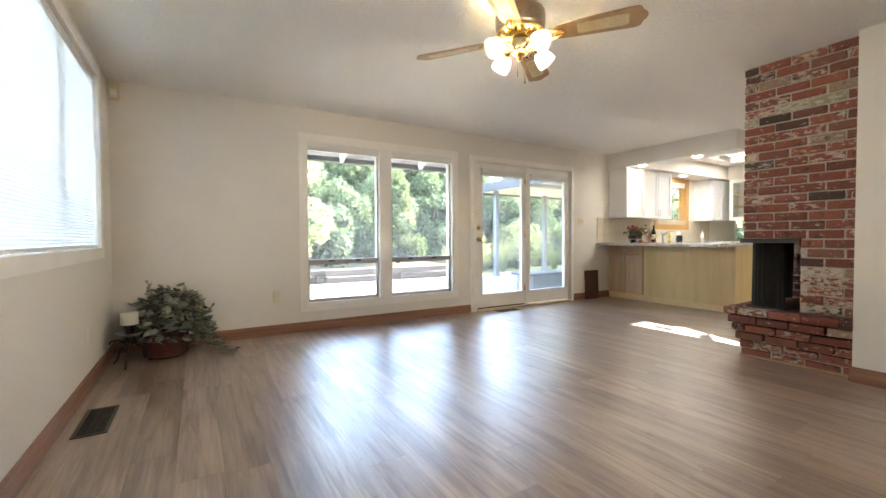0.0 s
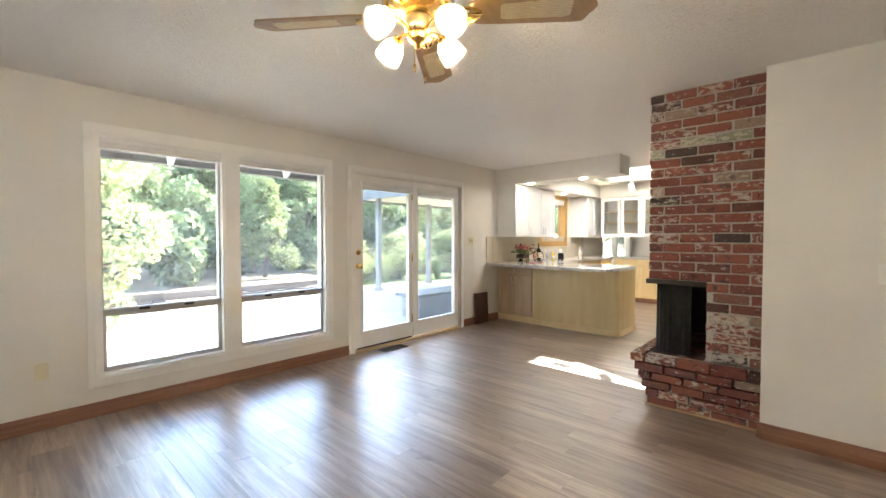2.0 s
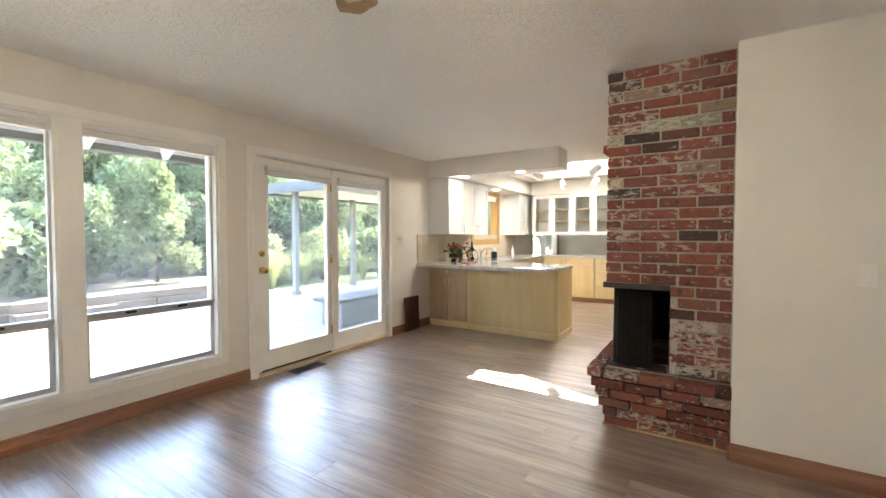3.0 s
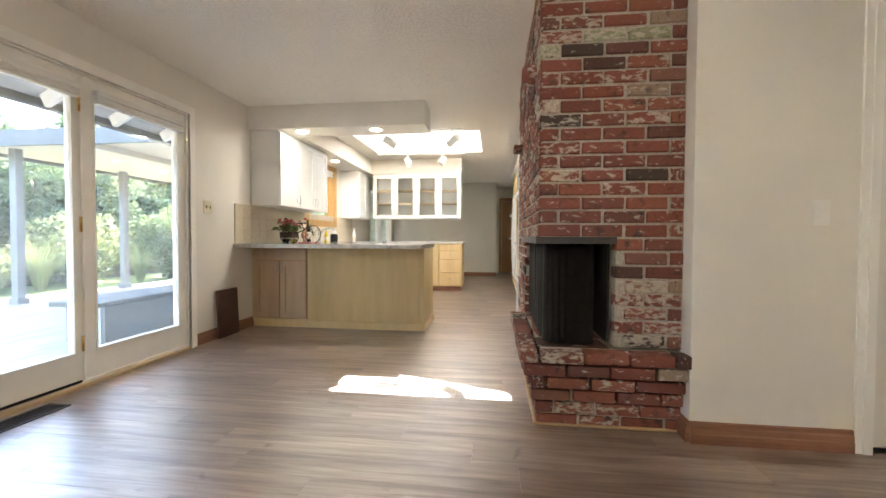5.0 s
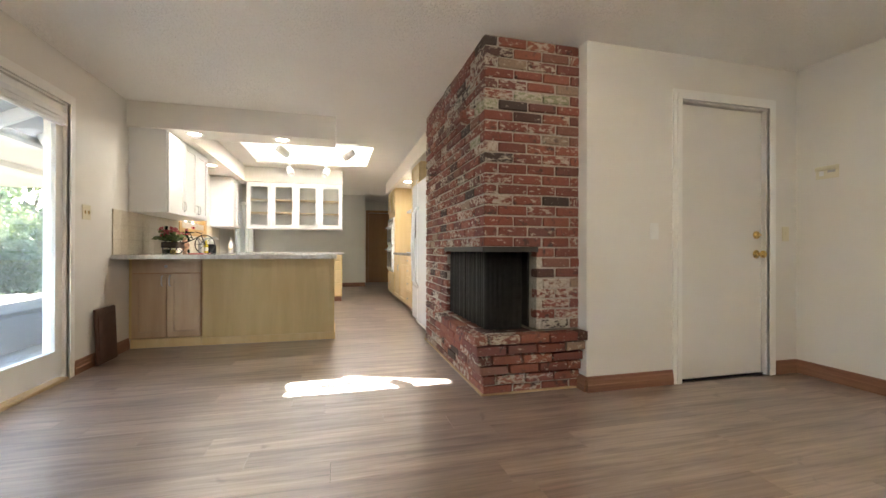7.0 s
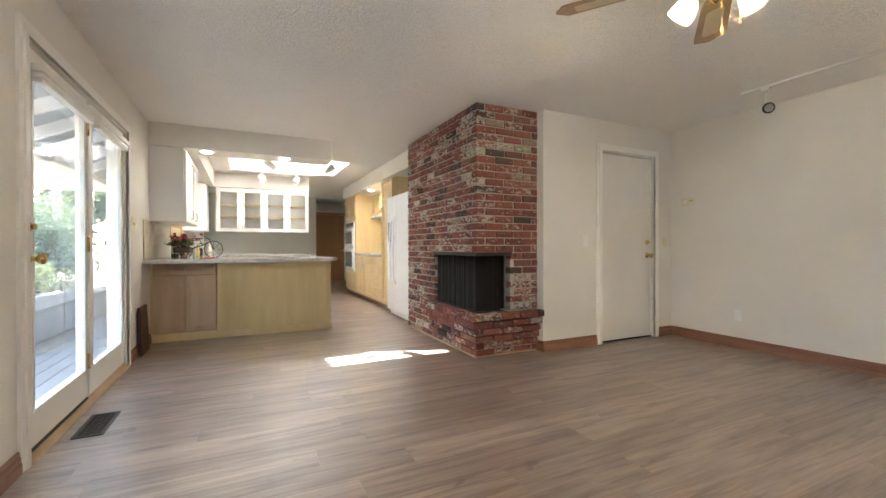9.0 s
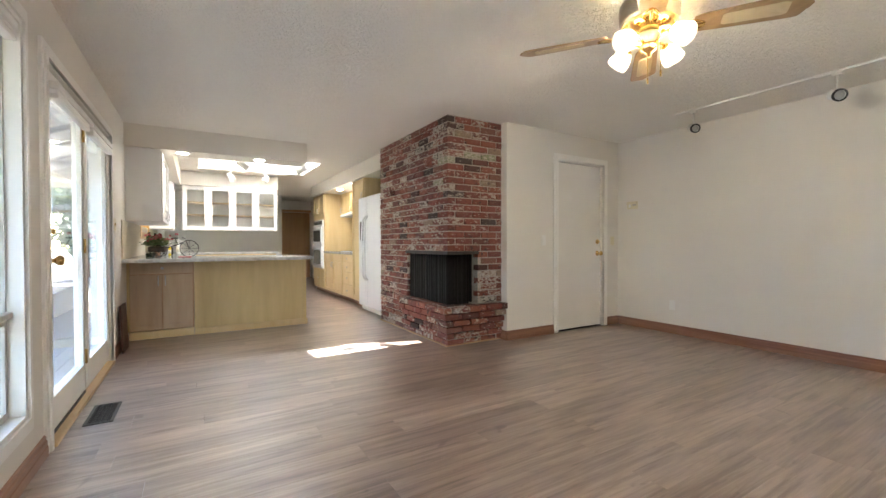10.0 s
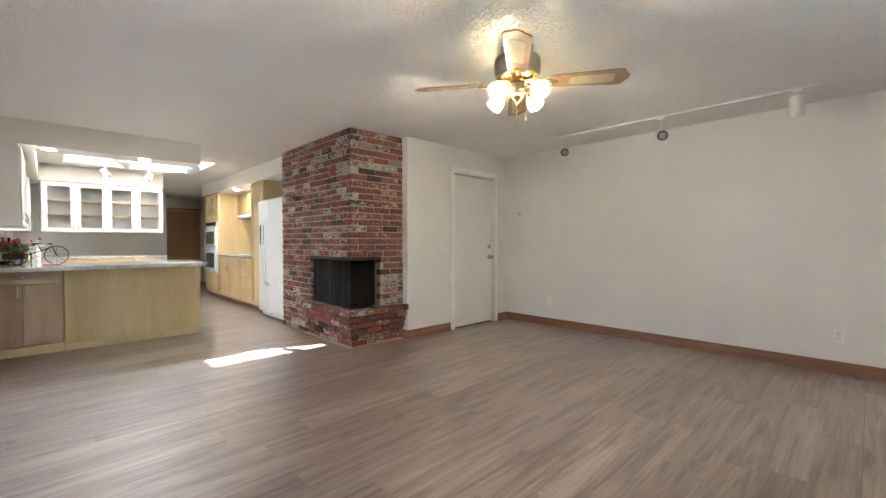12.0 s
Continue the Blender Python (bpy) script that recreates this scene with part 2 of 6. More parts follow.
def shade_mat():
    """Frosted glass that lets the bulb's light through on all sides."""
    m, nt, b = node_mat("frosted_lamp_glass")
    b.inputs["Base Color"].default_value, b.inputs["Roughness"].default_value = (0.85, 0.82, 0.76, 1), 0.25
    tr = nt.nodes.new("ShaderNodeBsdfTranslucent")
    n = noise_tex(nt, coords(nt), 90.0, 2)
    nt.links.new(ramp(nt, n, [(0.35, (0.74, 0.69, 0.60)), (0.65, (0.90, 0.86, 0.78))]), tr.inputs[0])
    ms = nt.nodes.new("ShaderNodeMixShader")
    ms.inputs[0].default_value = 0.45
    nt.links.new(b.outputs[0], ms.inputs[1])
    nt.links.new(tr.outputs[0], ms.inputs[2])
    nt.links.new(ms.outputs[0], nt.nodes["Material Output"].inputs[0])
    return m


def leaf_mat(name, dark, light, trans=0.35):
    m, nt, b = node_mat(name)
    g = nt.nodes.new("ShaderNodeNewGeometry")
    c = ramp(nt, g.outputs["Random Per Island"], [(0.0, dark), (0.6, tuple((a + d) / 2 for a, d in zip(dark, light))), (1.0, light)])
    nt.links.new(c, b.inputs["Base Color"])
    b.inputs["Roughness"].default_value = 0.5
    tr = nt.nodes.new("ShaderNodeBsdfTranslucent")
    nt.links.new(c, tr.inputs[0])
    ms = nt.nodes.new("ShaderNodeMixShader")
    ms.inputs[0].default_value = trans
    nt.links.new(b.outputs[0], ms.inputs[1])
    nt.links.new(tr.outputs[0], ms.inputs[2])
    nt.links.new(ms.outputs[0], nt.nodes["Material Output"].inputs[0])
    return m


def cane_mat():
    m, nt, b = node_mat("woven_cane")
    v = coords(nt)
    w = nt.nodes.new("ShaderNodeTexChecker")
    w.inputs["Scale"].default_value = 160.0
    w.inputs["Color1"].default_value, w.inputs["Color2"].default_value = (0.78, 0.66, 0.42, 1), (0.50, 0.38, 0.20, 1)
    nt.links.new(v, w.inputs["Vector"])
    n = noise_tex(nt, v, 20, 3)
    nt.links.new(mix(nt, 0.3, w.outputs[0], ramp(nt, n, [(0.3, (0.55, 0.43, 0.25)), (0.7, (0.8, 0.7, 0.5))])), b.inputs["Base Color"])
    b.inputs["Roughness"].default_value = 0.55
    return m


def ground_mat():
    m, nt, b = node_mat("lawn_and_soil")
    v = coords(nt)
    n = noise_tex(nt, v, 0.35, 4)
    n2 = noise_tex(nt, v, 14.0, 5, 0.7)
    c = ramp(nt, n, [(0.42, (0.13, 0.10, 0.072)), (0.58, (0.115, 0.10, 0.06)), (0.72, (0.095, 0.12, 0.05))])
    nt.links.new(mix(nt, 0.7, c, ramp(nt, n2, [(0.3, (0.45, 0.45, 0.45)), (0.7, (1.2, 1.2, 1.2))]), "MULTIPLY"), b.inputs["Base Color"])
    b.inputs["Roughness"].default_value = 0.95
    bump(nt, b, n2, 0.6, 0.03)
    return m


M_CEIL, M_PLANK, M_MORTAR = ceiling_mat(), plank_mat(), mortar_mat()
M_BRICK, M_BRICK_SIDE = brick_mat("used_brick", 0.012), brick_mat("lime_washed_used_brick", 0.055)
M_COUNTER, M_TILE, M_BLIND, M_CANE, M_GROUND = counter_mat(), tile_mat(), blind_mat(), cane_mat(), ground_mat()
M_GLASS = glass_mat("window_glass", (0.88, 0.89, 0.88), 0.0, 0.035)
M_REED = glass_mat("obscure_cabinet_glass", (0.85, 0.86, 0.84), 0.22)
M_BOTTLE = glass_mat("dark_bottle_glass", (0.02, 0.05, 0.03), 0.05)
M_SHADE = shade_mat()
M_BULB = emitter("lit_bulb", (1.0, 0.86, 0.66), 52.0)
M_GROUT = plain("tile_grout", (0.50, 0.43, 0.33), 0.8, var=0.1, scale=20)
M_CAN = emitter("lit_downlight", (1.0, 0.95, 0.86), 8.0)


# ---- mesh helpers ----
def box(bm, x0, x1, y0, y1, z0, z1):
    vs = [bm.verts.new(p) for p in ((x0, y0, z0), (x1, y0, z0), (x1, y1, z0), (x0, y1, z0), (x0, y0, z1), (x1, y0, z1), (x1, y1, z1), (x0, y1, z1))]
    for f in ((0, 3, 2, 1), (4, 5, 6, 7), (0, 1, 5, 4), (1, 2, 6, 5), (2, 3, 7, 6), (3, 0, 4, 7)):
        bm.faces.new([vs[i] for i in f])
    return bm


def bx(x0, x1, y0, y1, z0, z1, bevel=0.0, seg=1):
    bm = box(bmesh.new(), x0, x1, y0, y1, z0, z1)
    if bevel:
        bmesh.ops.bevel(bm, geom=bm.edges[:] + bm.verts[:], offset=bevel, segments=seg, affect="EDGES", profile=0.5)
    return bm


def lathe(profile, seg=24, centre=(0, 0, 0), m=None):
    """A turned shape: profile of (radius, height) round the z axis."""
    bm = bmesh.new()
    rings = []
    for r, z in profile:
        if r < 1e-5:
            rings.append([bm.verts.new((0, 0, z))])
        else:
            rings.append([bm.verts.new((r * math.cos(2 * math.pi * k / seg), r * math.sin(2 * math.pi * k / seg), z)) for k in range(seg)])
    for a, b in zip(rings, rings[1:]):
        for k in range(seg):
            j = (k + 1) % seg
            q = [a[k % len(a)], a[j % len(a)], b[j % len(b)], b[k % len(b)]]
            q = list(dict.fromkeys(q))
            if len(q) > 2:
                bm.faces.new(q)
    bmesh.ops.recalc_face_normals(bm, faces=bm.faces)
    bm.transform(Matrix.Translation(centre) @ (m or Matrix()))
    for f in bm.faces:
        f.smooth = True
    return bm


def tube(bm, pts, r, seg=8):
    """A round bar along a line of points, added to bm."""
    pts = [Vector(p) for p in pts]
    prev = None
    for i, p in enumerate(pts):
        d = (pts[min(i + 1, len(pts) - 1)] - pts[max(i - 1, 0)]).normalized()
        u = d.orthogonal().normalized() if prev is None else (prev[1] - d * prev[1].dot(d)).normalized()
        w = d.cross(u)
        ring = [bm.verts.new(p + r * (math.cos(2 * math.pi * k / seg) * u + math.sin(2 * math.pi * k / seg) * w)) for k in range(seg)]
        if prev:
            for k in range(seg):
                f = bm.faces.new((prev[0][k], prev[0][(k + 1) % seg], ring[(k + 1) % seg], ring[k]))
                f.smooth = True
        else:
            bm.faces.new(ring[::-1])
        prev = (ring, u)
    bm.faces.new(prev[0])
    return bm


def mesh_of(name, bm, mat):
    me = bpy.data.meshes.new(name)
    bm.to_mesh(me)
    bm.free()
    me.materials.append(mat)
    return me


def part(name, bm, mat, parent=None, label=""):
    ob = new(name, mesh_of(name, bm, mat))
    ob.parent = parent
    return tagged(ob, label)


def solid(name, bm, mat, label, category, kind="", group=""):
    return tagged(part(name, bm, mat), label, category, group, kind)


def thing(name, label, category, at=(0, 0, 0), group="", kind=""):
    ob = new(name)
    ob.location = at
    ob.empty_display_size = 0.1
    return tagged(ob, label, category, group, kind)


def wall(name, axis, face, thick, a0, a1, z0, z1, holes, mat, label):
    """A wall along x or y, from its inner face outwards by thick (signed), with openings (a0, a1, z0, z1)."""
    bm = bmesh.new()
    cuts = sorted({a0, a1, *[h[0] for h in holes], *[h[1] for h in holes]})
    f0, f1 = min(face, face + thick), max(face, face + thick)
    for c0, c1 in zip(cuts, cuts[1:]):
        mid = (c0 + c1) / 2
        zs = [z0]
        for h in sorted((h for h in holes if h[0] < mid < h[1]), key=lambda h: h[2]):
            zs += [h[2], h[3]]
        zs.append(z1)
        for k in range(0, len(zs), 2):
            if zs[k + 1] - zs[k] > 1e-4:
                if axis == "x":
                    box(bm, c0, c1, f0, f1, zs[k], zs[k + 1])
                else:
                    box(bm, f0, f1, c0, c1, zs[k], zs[k + 1])
    bmesh.ops.remove_doubles(bm, verts=bm.verts, dist=1e-5)
    return solid(name, bm, mat, label, "wall", "structure")


# ---- large structure ----
NY, WX, SY, EX, CEIL = 5.04, -0.28, -0.465, 4.235, 2.40   # inner faces of the walls, ceiling height
T = 0.14
WIN_L, WIN_R, WZ0, WZ1 = (1.375, 2.245), (2.355, 3.260), 0.285, 2.07
FD0, FD1, FDZ = 3.597, 5.45, 2.048
KW = (7.75, 8.75, 1.22, 2.09)
# sill taken down nearly to the floor, out of view, to brighten the hall
DW = (10.7, 12.6, 0.06, 2.05)
wall("wall_north", "x", NY, T, WX - T, 14.3, -0.3, 2.9, [(*WIN_L, WZ0, WZ1), (*WIN_R, WZ0, WZ1), (FD0, FD1, -0.02, FDZ), KW, DW], M_WALL, "off-white painted wall with windows and a glazed door pair")
WW = (0.75, 4.52, 0.94, 2.24)
wall("wall_west", "y", WX, -T, SY, NY, -0.3, 2.9, [WW], M_WALL, "off-white painted wall with a wide blind-covered window")
wall("wall_south", "x", SY, -T, WX - T, EX + T, -0.3, 2.9, [], M_WALL, "plain off-white painted long wall")
DY0, DY1, DZ = -0.173, 0.672, 2.08
wall("wall_east", "y", EX, 0.11, SY, 1.44, -0.3, 2.9, [(DY0, DY1, 0.0, DZ)], M_WALL, "off-white painted wall with a flush door")
solid("wall_garage", bx(EX + 0.6, EX + 0.7, SY, 1.3, 0, 2.4), M_WALL, "plain wall closing the space behind the door", "wall", "structure")
wall("wall_kitchen_south", "x", 1.27, -0.12, EX + 0.11, 14.3, -0.3, 2.9, [], M_WALL, "off-white kitchen wall behind the cabinets")
wall("wall_far_east", "y", 12.8, 0.12, 2.34, NY, -0.3, 2.9, [], M_WALLG, "grey painted end wall beyond the kitchen")
wall("wall_hall_end", "y", 14.0, 0.12, 1.20, NY, -0.3, 2.9, [(1.30, 2.18, 0.0, 2.05)], M_WALL, "end wall of the hall with a brown door")
wall("wall_hall_side", "x", 2.34, 0.10, 12.92, 14.0, -0.3, 2.9, [], M_WALL, "side wall of the hall")
solid("subfloor", bx(WX - T, 14.3, SY - T, NY + T, -0.3, -0.012), M_DARK, "dark subfloor under the planks", "floor", "structure")

SK = (7.62, 8.96, 2.585, 4.335)   # skylight opening
SHAFT = 0.70


def pitch(y):
    """The roof's rise towards its ridge in the south."""
    return 0.29 * (3.3 - y)


def pitched(bm):
    for v in bm.verts:
        v.co.z += pitch(v.co.y)
    return bm


bm = bmesh.new()
for c in ((WX - T, SK[0], SY - T, NY + T), (SK[1], 14.3, SY - T, NY + T), (SK[0], SK[1], SY - T, SK[2]), (SK[0], SK[1], SK[3], NY + T)):
    box(bm, *c, CEIL, CEIL + 0.12)
solid("ceiling", bm, M_CEIL, "off-white knockdown-textured ceiling", "ceiling", "structure")
bm = bmesh.new()
ST = (7.66, 8.83, 2.62, 3.80)   # the smaller opening in the roof above the splayed shaft
SI = (SK[0] + 0.004, SK[1] - 0.004, SK[2] + 0.004, SK[3] - 0.004)
lo, hi = [(SI[a], SI[b]) for a, b in ((0, 2), (1, 2), (1, 3), (0, 3))], [(ST[a], ST[b]) for a, b in ((0, 2), (1, 2), (1, 3), (0, 3))]
inn = [[bm.verts.new((x, y, z)) for x, y in q] for q, z in ((lo, CEIL + 0.005), (hi, CEIL + SHAFT))]
out = [[bm.verts.new((x + (0.06 if x > 8.2 else -0.06), y + (0.06 if y > 3.4 else -0.06), z)) for x, y in q] for q, z in ((lo, CEIL + 0.121), (hi, CEIL + SHAFT))]
for k in range(4):
    j = (k + 1) % 4
    bm.faces.new((inn[0][k], inn[0][j], inn[1][j], inn[1][k]))
    bm.faces.new((out[0][k], out[1][k], out[1][j], out[0][j]))
    bm.faces.new((inn[1][k], inn[1][j], out[1][j], out[1][k]))
for ring in (inn[1], out[1]):
    for v in ring:
        v.co.z += pitch(v.co.y)
sl = thing("skylight", "large rectangular skylight with a white shaft over the kitchen", "skylight", (8.21, 3.46, CEIL), kind="structure")
def child(name, bm, mat, parent, label=""):
    """A part given in world coordinates under a thing that stands elsewhere."""
    ob = part(name, bm, mat, parent, label)
    ob.matrix_parent_inverse = Matrix.Translation(-parent.location)
    return ob


child("shaft", bm, M_WHITE, sl, "white painted skylight shaft")
g = child("pane", pitched(bx(ST[0] - 0.05, ST[1] + 0.05, ST[2] - 0.05, ST[3] + 0.05, CEIL + SHAFT + 0.042, CEIL + SHAFT + 0.048)), M_GLASS, sl, "clear skylight pane")
g.visible_shadow = False
# roof above, so that daylight comes in only by the openings
bm = bmesh.new()
for c in ((WX - T, ST[0], SY - T, NY + T), (ST[1], 14.3, SY - T, NY + T), (ST[0], ST[1], SY - T, ST[2]), (ST[0], ST[1], ST[3], NY + T)):
    box(bm, *c, CEIL + SHAFT + 0.002, CEIL + SHAFT + 0.04)
solid("roof", pitched(bm), M_EAVE, "grey roof deck over the house", "roof", "structure")

# soffits round the kitchen
SZ = 2.15
solid("soffit_front", bx(6.345, 6.71, 3.10, NY, SZ, CEIL), M_WALL, "off-white boxed soffit over the peninsula", "soffit", "structure")
solid("soffit_window", bx(6.712, 9.45, 4.61, NY, SZ, CEIL), M_WALL, "off-white soffit over the wall cabinets", "soffit", "structure")
solid("soffit_back", bx(9.453, 9.79, 2.97, NY, SZ - 0.01, CEIL), M_WALL, "off-white soffit over the glass cabinets", "soffit", "structure")
solid("soffit_south", bx(6.15, 10.65, 1.27, 2.05, SZ + 0.01, CEIL), M_WALL, "off-white soffit over the oven wall", "soffit", "structure")


def board_profile(x0, x1, y, sgn, h=0.105):
    """A moulded baseboard along x; sgn: towards +y or -y from the wall."""
    prof = [(0, 0), (0.018, 0), (0.018, h * 0.45), (0.014, h * 0.5), (0.014, h * 0.72), (0.009, h * 0.80), (0.009, h * 0.95), (0.003, h), (0, h)]
    bm = bmesh.new()
    a = [bm.verts.new((x0, y + sgn * p, z)) for p, z in prof]
    b = [bm.verts.new((x1, y + sgn * p, z)) for p, z in prof]
    n = len(prof)
    for k in range(n):
        bm.faces.new((a[k], a[(k + 1) % n], b[(k + 1) % n], b[k]))
    bm.faces.new(a), bm.faces.new(b)
    bmesh.ops.recalc_face_normals(bm, faces=bm.faces)
    return bm


def along_y(bm):
    bm.transform(Matrix(((0, 1, 0, 0), (1, 0, 0, 0), (0, 0, 1, 0), (0, 0, 0, 1))))
    bmesh.ops.recalc_face_normals(bm, faces=bm.faces)
    return bm


for bm in (board_profile(WX, 3.525, NY, -1), board_profile(5.525, 6.39, NY, -1), board_profile(WX, EX, SY, 1),
           along_y(board_profile(SY + 0.02, NY - 0.02, WX, 1)), along_y(board_profile(SY + 0.02, -0.236, EX, -1)), along_y(board_profile(0.735, 1.44, EX, -1)),
           along_y(board_profile(2.34, NY, 12.8, -1)), board_profile(EX, EX + 0.1, 1.44, 1)):
    solid("baseboard", bm, M_BASE, "reddish-brown moulded wooden baseboard", "baseboard", "structure")


# ---- windows and doors ----
def casing(bm, a0, a1, z0, z1, w, y, d, bottom=True):
    """A mitred-looking casing round an opening in the north wall, proud of the wall by d."""
    for k, (ww, dd) in enumerate(((w, d * 0.6), (w * 0.45, d))):
        box(bm, a0 - ww, a0, y - dd, y, z0 - (ww if bottom else 0), z1 + ww)
        box(bm, a1, a1 + ww, y - dd, y, z0 - (ww if bottom else 0), z1 + ww)
        box(bm, a0, a1, y - dd, y, z1, z1 + ww)
        if bottom:
            box(bm, a0, a1, y - dd, y, z0 - ww, z0)
    return bm


def window_unit(name, x0, x1):
    w = thing(name, "white-trimmed window with a fixed pane over a small awning sash", "window", (x0, NY, WZ0), kind="structure")
    y = NY + 0.045
    rail = 0.745
    bm = bmesh.new()
    for c in ((x0, x0 + 0.02, WZ0, WZ1), (x1 - 0.02, x1, WZ0, WZ1), (x0 + 0.02, x1 - 0.02, WZ0, WZ0 + 0.02), (x0 + 0.02, x1 - 0.02, WZ1 - 0.02, WZ1)):
        box(bm, c[0], c[1], NY - 0.012, NY + T + 0.01, c[2], c[3])
    child("window_frame", bm, M_TRIM, w, "white painted window frame")
    bm = bmesh.new()
    for c in ((x0 + 0.021, x0 + 0.048, WZ0 + 0.021, rail), (x1 - 0.048, x1 - 0.021, WZ0 + 0.021, rail), (x0 + 0.048, x1 - 0.048, WZ0 + 0.021, WZ0 + 0.052), (x0 + 0.048, x1 - 0.048, rail - 0.026, rail)):
        box(bm, c[0], c[1], y, y + 0.035, c[2], c[3])
    child("awning_sash", bm, M_ALU, w, "grey aluminium awning sash")
    child("transom_bar", bx(x0 + 0.021, x1 - 0.021, y - 0.02, y + 0.05, rail + 0.001, rail + 0.030, 0.004), M_ALU, w, "grey aluminium bar")
    for lx in (x0 + 0.28, x1 - 0.28):
        child("latch", bx(lx - 0.035, lx + 0.035, y - 0.032, y - 0.021, rail + 0.004, rail + 0.022, 0.004), M_BLACK, w, "dark sash latch")
    bm = bmesh.new()
    for c in ((x0 + 0.021, x0 + 0.034, rail + 0.031, WZ1 - 0.021), (x1 - 0.034, x1 - 0.021, rail + 0.031, WZ1 - 0.021)):
        box(bm, c[0], c[1], y, y + 0.03, c[2], c[3])
    child("glazing_bead", bm, M_ALU, w, "thin grey glazing bead")
    for z0, z1 in ((WZ0 + 0.04, rail - 0.01), (rail + 0.02, WZ1 - 0.02)):
        g = child("pane", bx(x0 + 0.022, x1 - 0.022, y + 0.014, y + 0.019, z0, z1), M_GLASS, w, "clear glass pane")
        g.visible_shadow = False
    return w


window_unit("window_1", *WIN_L)
window_unit("window_2", *WIN_R)
bm = casing(bmesh.new(), WIN_L[0], WIN_R[1], WZ0, WZ1, 0.068, NY, 0.024)
box(bm, WIN_L[1], WIN_R[0], NY - 0.016, NY, WZ0, WZ1)
solid("trim_windows", bm, M_TRIM, "white moulded casing round the window pair", "trim", "structure")


def shade_roll(x0, x1, z0, z1, y):
    b = thing("roller_blind", "white cellular blind drawn up in its headrail", "blind", ((x0 + x1) / 2, y, z1), "drawn-up blinds")
    child("headrail", bx(x0, x1, y - 0.025, y + 0.025, z1 - 0.04, z1, 0.005), M_WHITE, b)
    n = max(1, round((z1 - 0.042 - z0 - 0.02) / 0.02))
    for k in range(n):
        h = (z1 - 0.042 - z0 - 0.02) / n
        child("pleat", bx(x0 + 0.004, x1 - 0.004, y - 0.02, y + 0.02, z0 + 0.02 + k * h + 0.002, z0 + 0.02 + (k + 1) * h - 0.001, 0.002), M_WHITE, b)
    child("bottom_rail", bx(x0 + 0.002, x1 - 0.002, y - 0.022, y + 0.022, z0, z0 + 0.02, 0.005), M_WHITE, b)


for w in (WIN_L, WIN_R):
    shade_roll(w[0] + 0.022, w[1] - 0.022, 1.965, WZ1 - 0.021, NY + 0.018)

# glazed double door
bm = casing(bmesh.new(), FD0, FD1, 0, FDZ, 0.072, NY, 0.024, False)
box(bm, FD0, FD1, NY - 0.004, NY + T, FDZ - 0.012, FDZ - 0.001)
box(bm, FD0 + 0.001, FD0 + 0.02, NY - 0.004, NY + T, 0, FDZ - 0.013)
box(bm, FD1 - 0.02, FD1 - 0.001, NY - 0.004, NY + T, 0, FDZ - 0.013)
solid("trim_patio_door", bm, M_TRIM, "white moulded casing round the patio door", "trim", "structure")
solid("threshold", bx(FD0 + 0.021, FD1 - 0.021, NY - 0.03, NY + T, -0.011, 0.022, 0.006), M_OAKTRIM, "worn tan patio door threshold", "threshold", "structure")


def patio_leaf(name, x0, x1, knob):
    d = thing(name, "white painted patio door leaf with one tall glass pane", "door", (x0, NY, 0.03), kind="structure")
    y0, y1 = NY + 0.018, NY + 0.062
    z0, z1, gz0, gz1 = 0.035, FDZ - 0.016, 0.212, 1.93
    st = 0.108 if knob else 0.052
    s2 = 0.062 if knob else 0.075
    bm = bmesh.new()
    box(bm, x0, x0 + st, y0, y1, z0, z1)
    box(bm, x1 - s2, x1, y0, y1, z0, z1)
    box(bm, x0 + st, x1 - s2, y0, y1, z0, gz0)
    box(bm, x0 + st, x1 - s2, y0, y1, gz1, z1)
    child("leaf_frame", bm, M_TRIM, d, "white painted stiles and rails")
    bm = bmesh.new()
    gx0, gx1 = x0 + st, x1 - s2
    for c in ((gx0 + 0.001, gx0 + 0.014, gz0 + 0.001, gz1 - 0.001), (gx1 - 0.014, gx1 - 0.001, gz0 + 0.001, gz1 - 0.001), (gx0 + 0.015, gx1 - 0.015, gz0 + 0.001, gz0 + 0.014), (gx0 + 0.015, gx1 - 0.015, gz1 - 0.014, gz1 - 0.001)):
        box(bm, c[0], c[1], y0 - 0.006, y1 + 0.004, c[2], c[3])
    child("glazing_bead", bm, M_TRIM, d)
    g = child("pane", bx(gx0 + 0.002, gx1 - 0.002, y0 + 0.018, y0 + 0.024, gz0 + 0.002, gz1 - 0.002), M_GLASS, d, "clear glass pane")
    g.visible_shadow = False
    return d, y0


leaf1, ly = patio_leaf("door_1", FD0 + 0.022, 4.535, True)
leaf2, _ = patio_leaf("door_2", 4.55, FD1 - 0.022, False)
child("astragal", bx(4.515, 4.585, ly - 0.016, ly - 0.001, 0.05, FDZ - 0.03, 0.005), M_TRIM, leaf2, "white astragal strip")
for hz in (0.28, 1.06, 1.84):
    child("hinge", lathe([(0, -0.05), (0.008, -0.05), (0.008, 0.05), (0, 0.05)], 10, (4.505, ly - 0.012, hz)), M_BRASS, leaf1, "brass hinge")
TO_Y = Matrix.Rotation(radians(90), 4, "X")
KNOB = [(0, 0.0), (0.032, 0.0), (0.033, 0.006), (0.014, 0.012), (0.012, 0.034), (0.02, 0.042), (0.029, 0.052), (0.028, 0.066), (0.018, 0.074), (0, 0.076)]
BOLT = [(0, 0.0), (0.030, 0.0), (0.030, 0.010), (0.024, 0.016), (0.016, 0.018), (0, 0.02)]
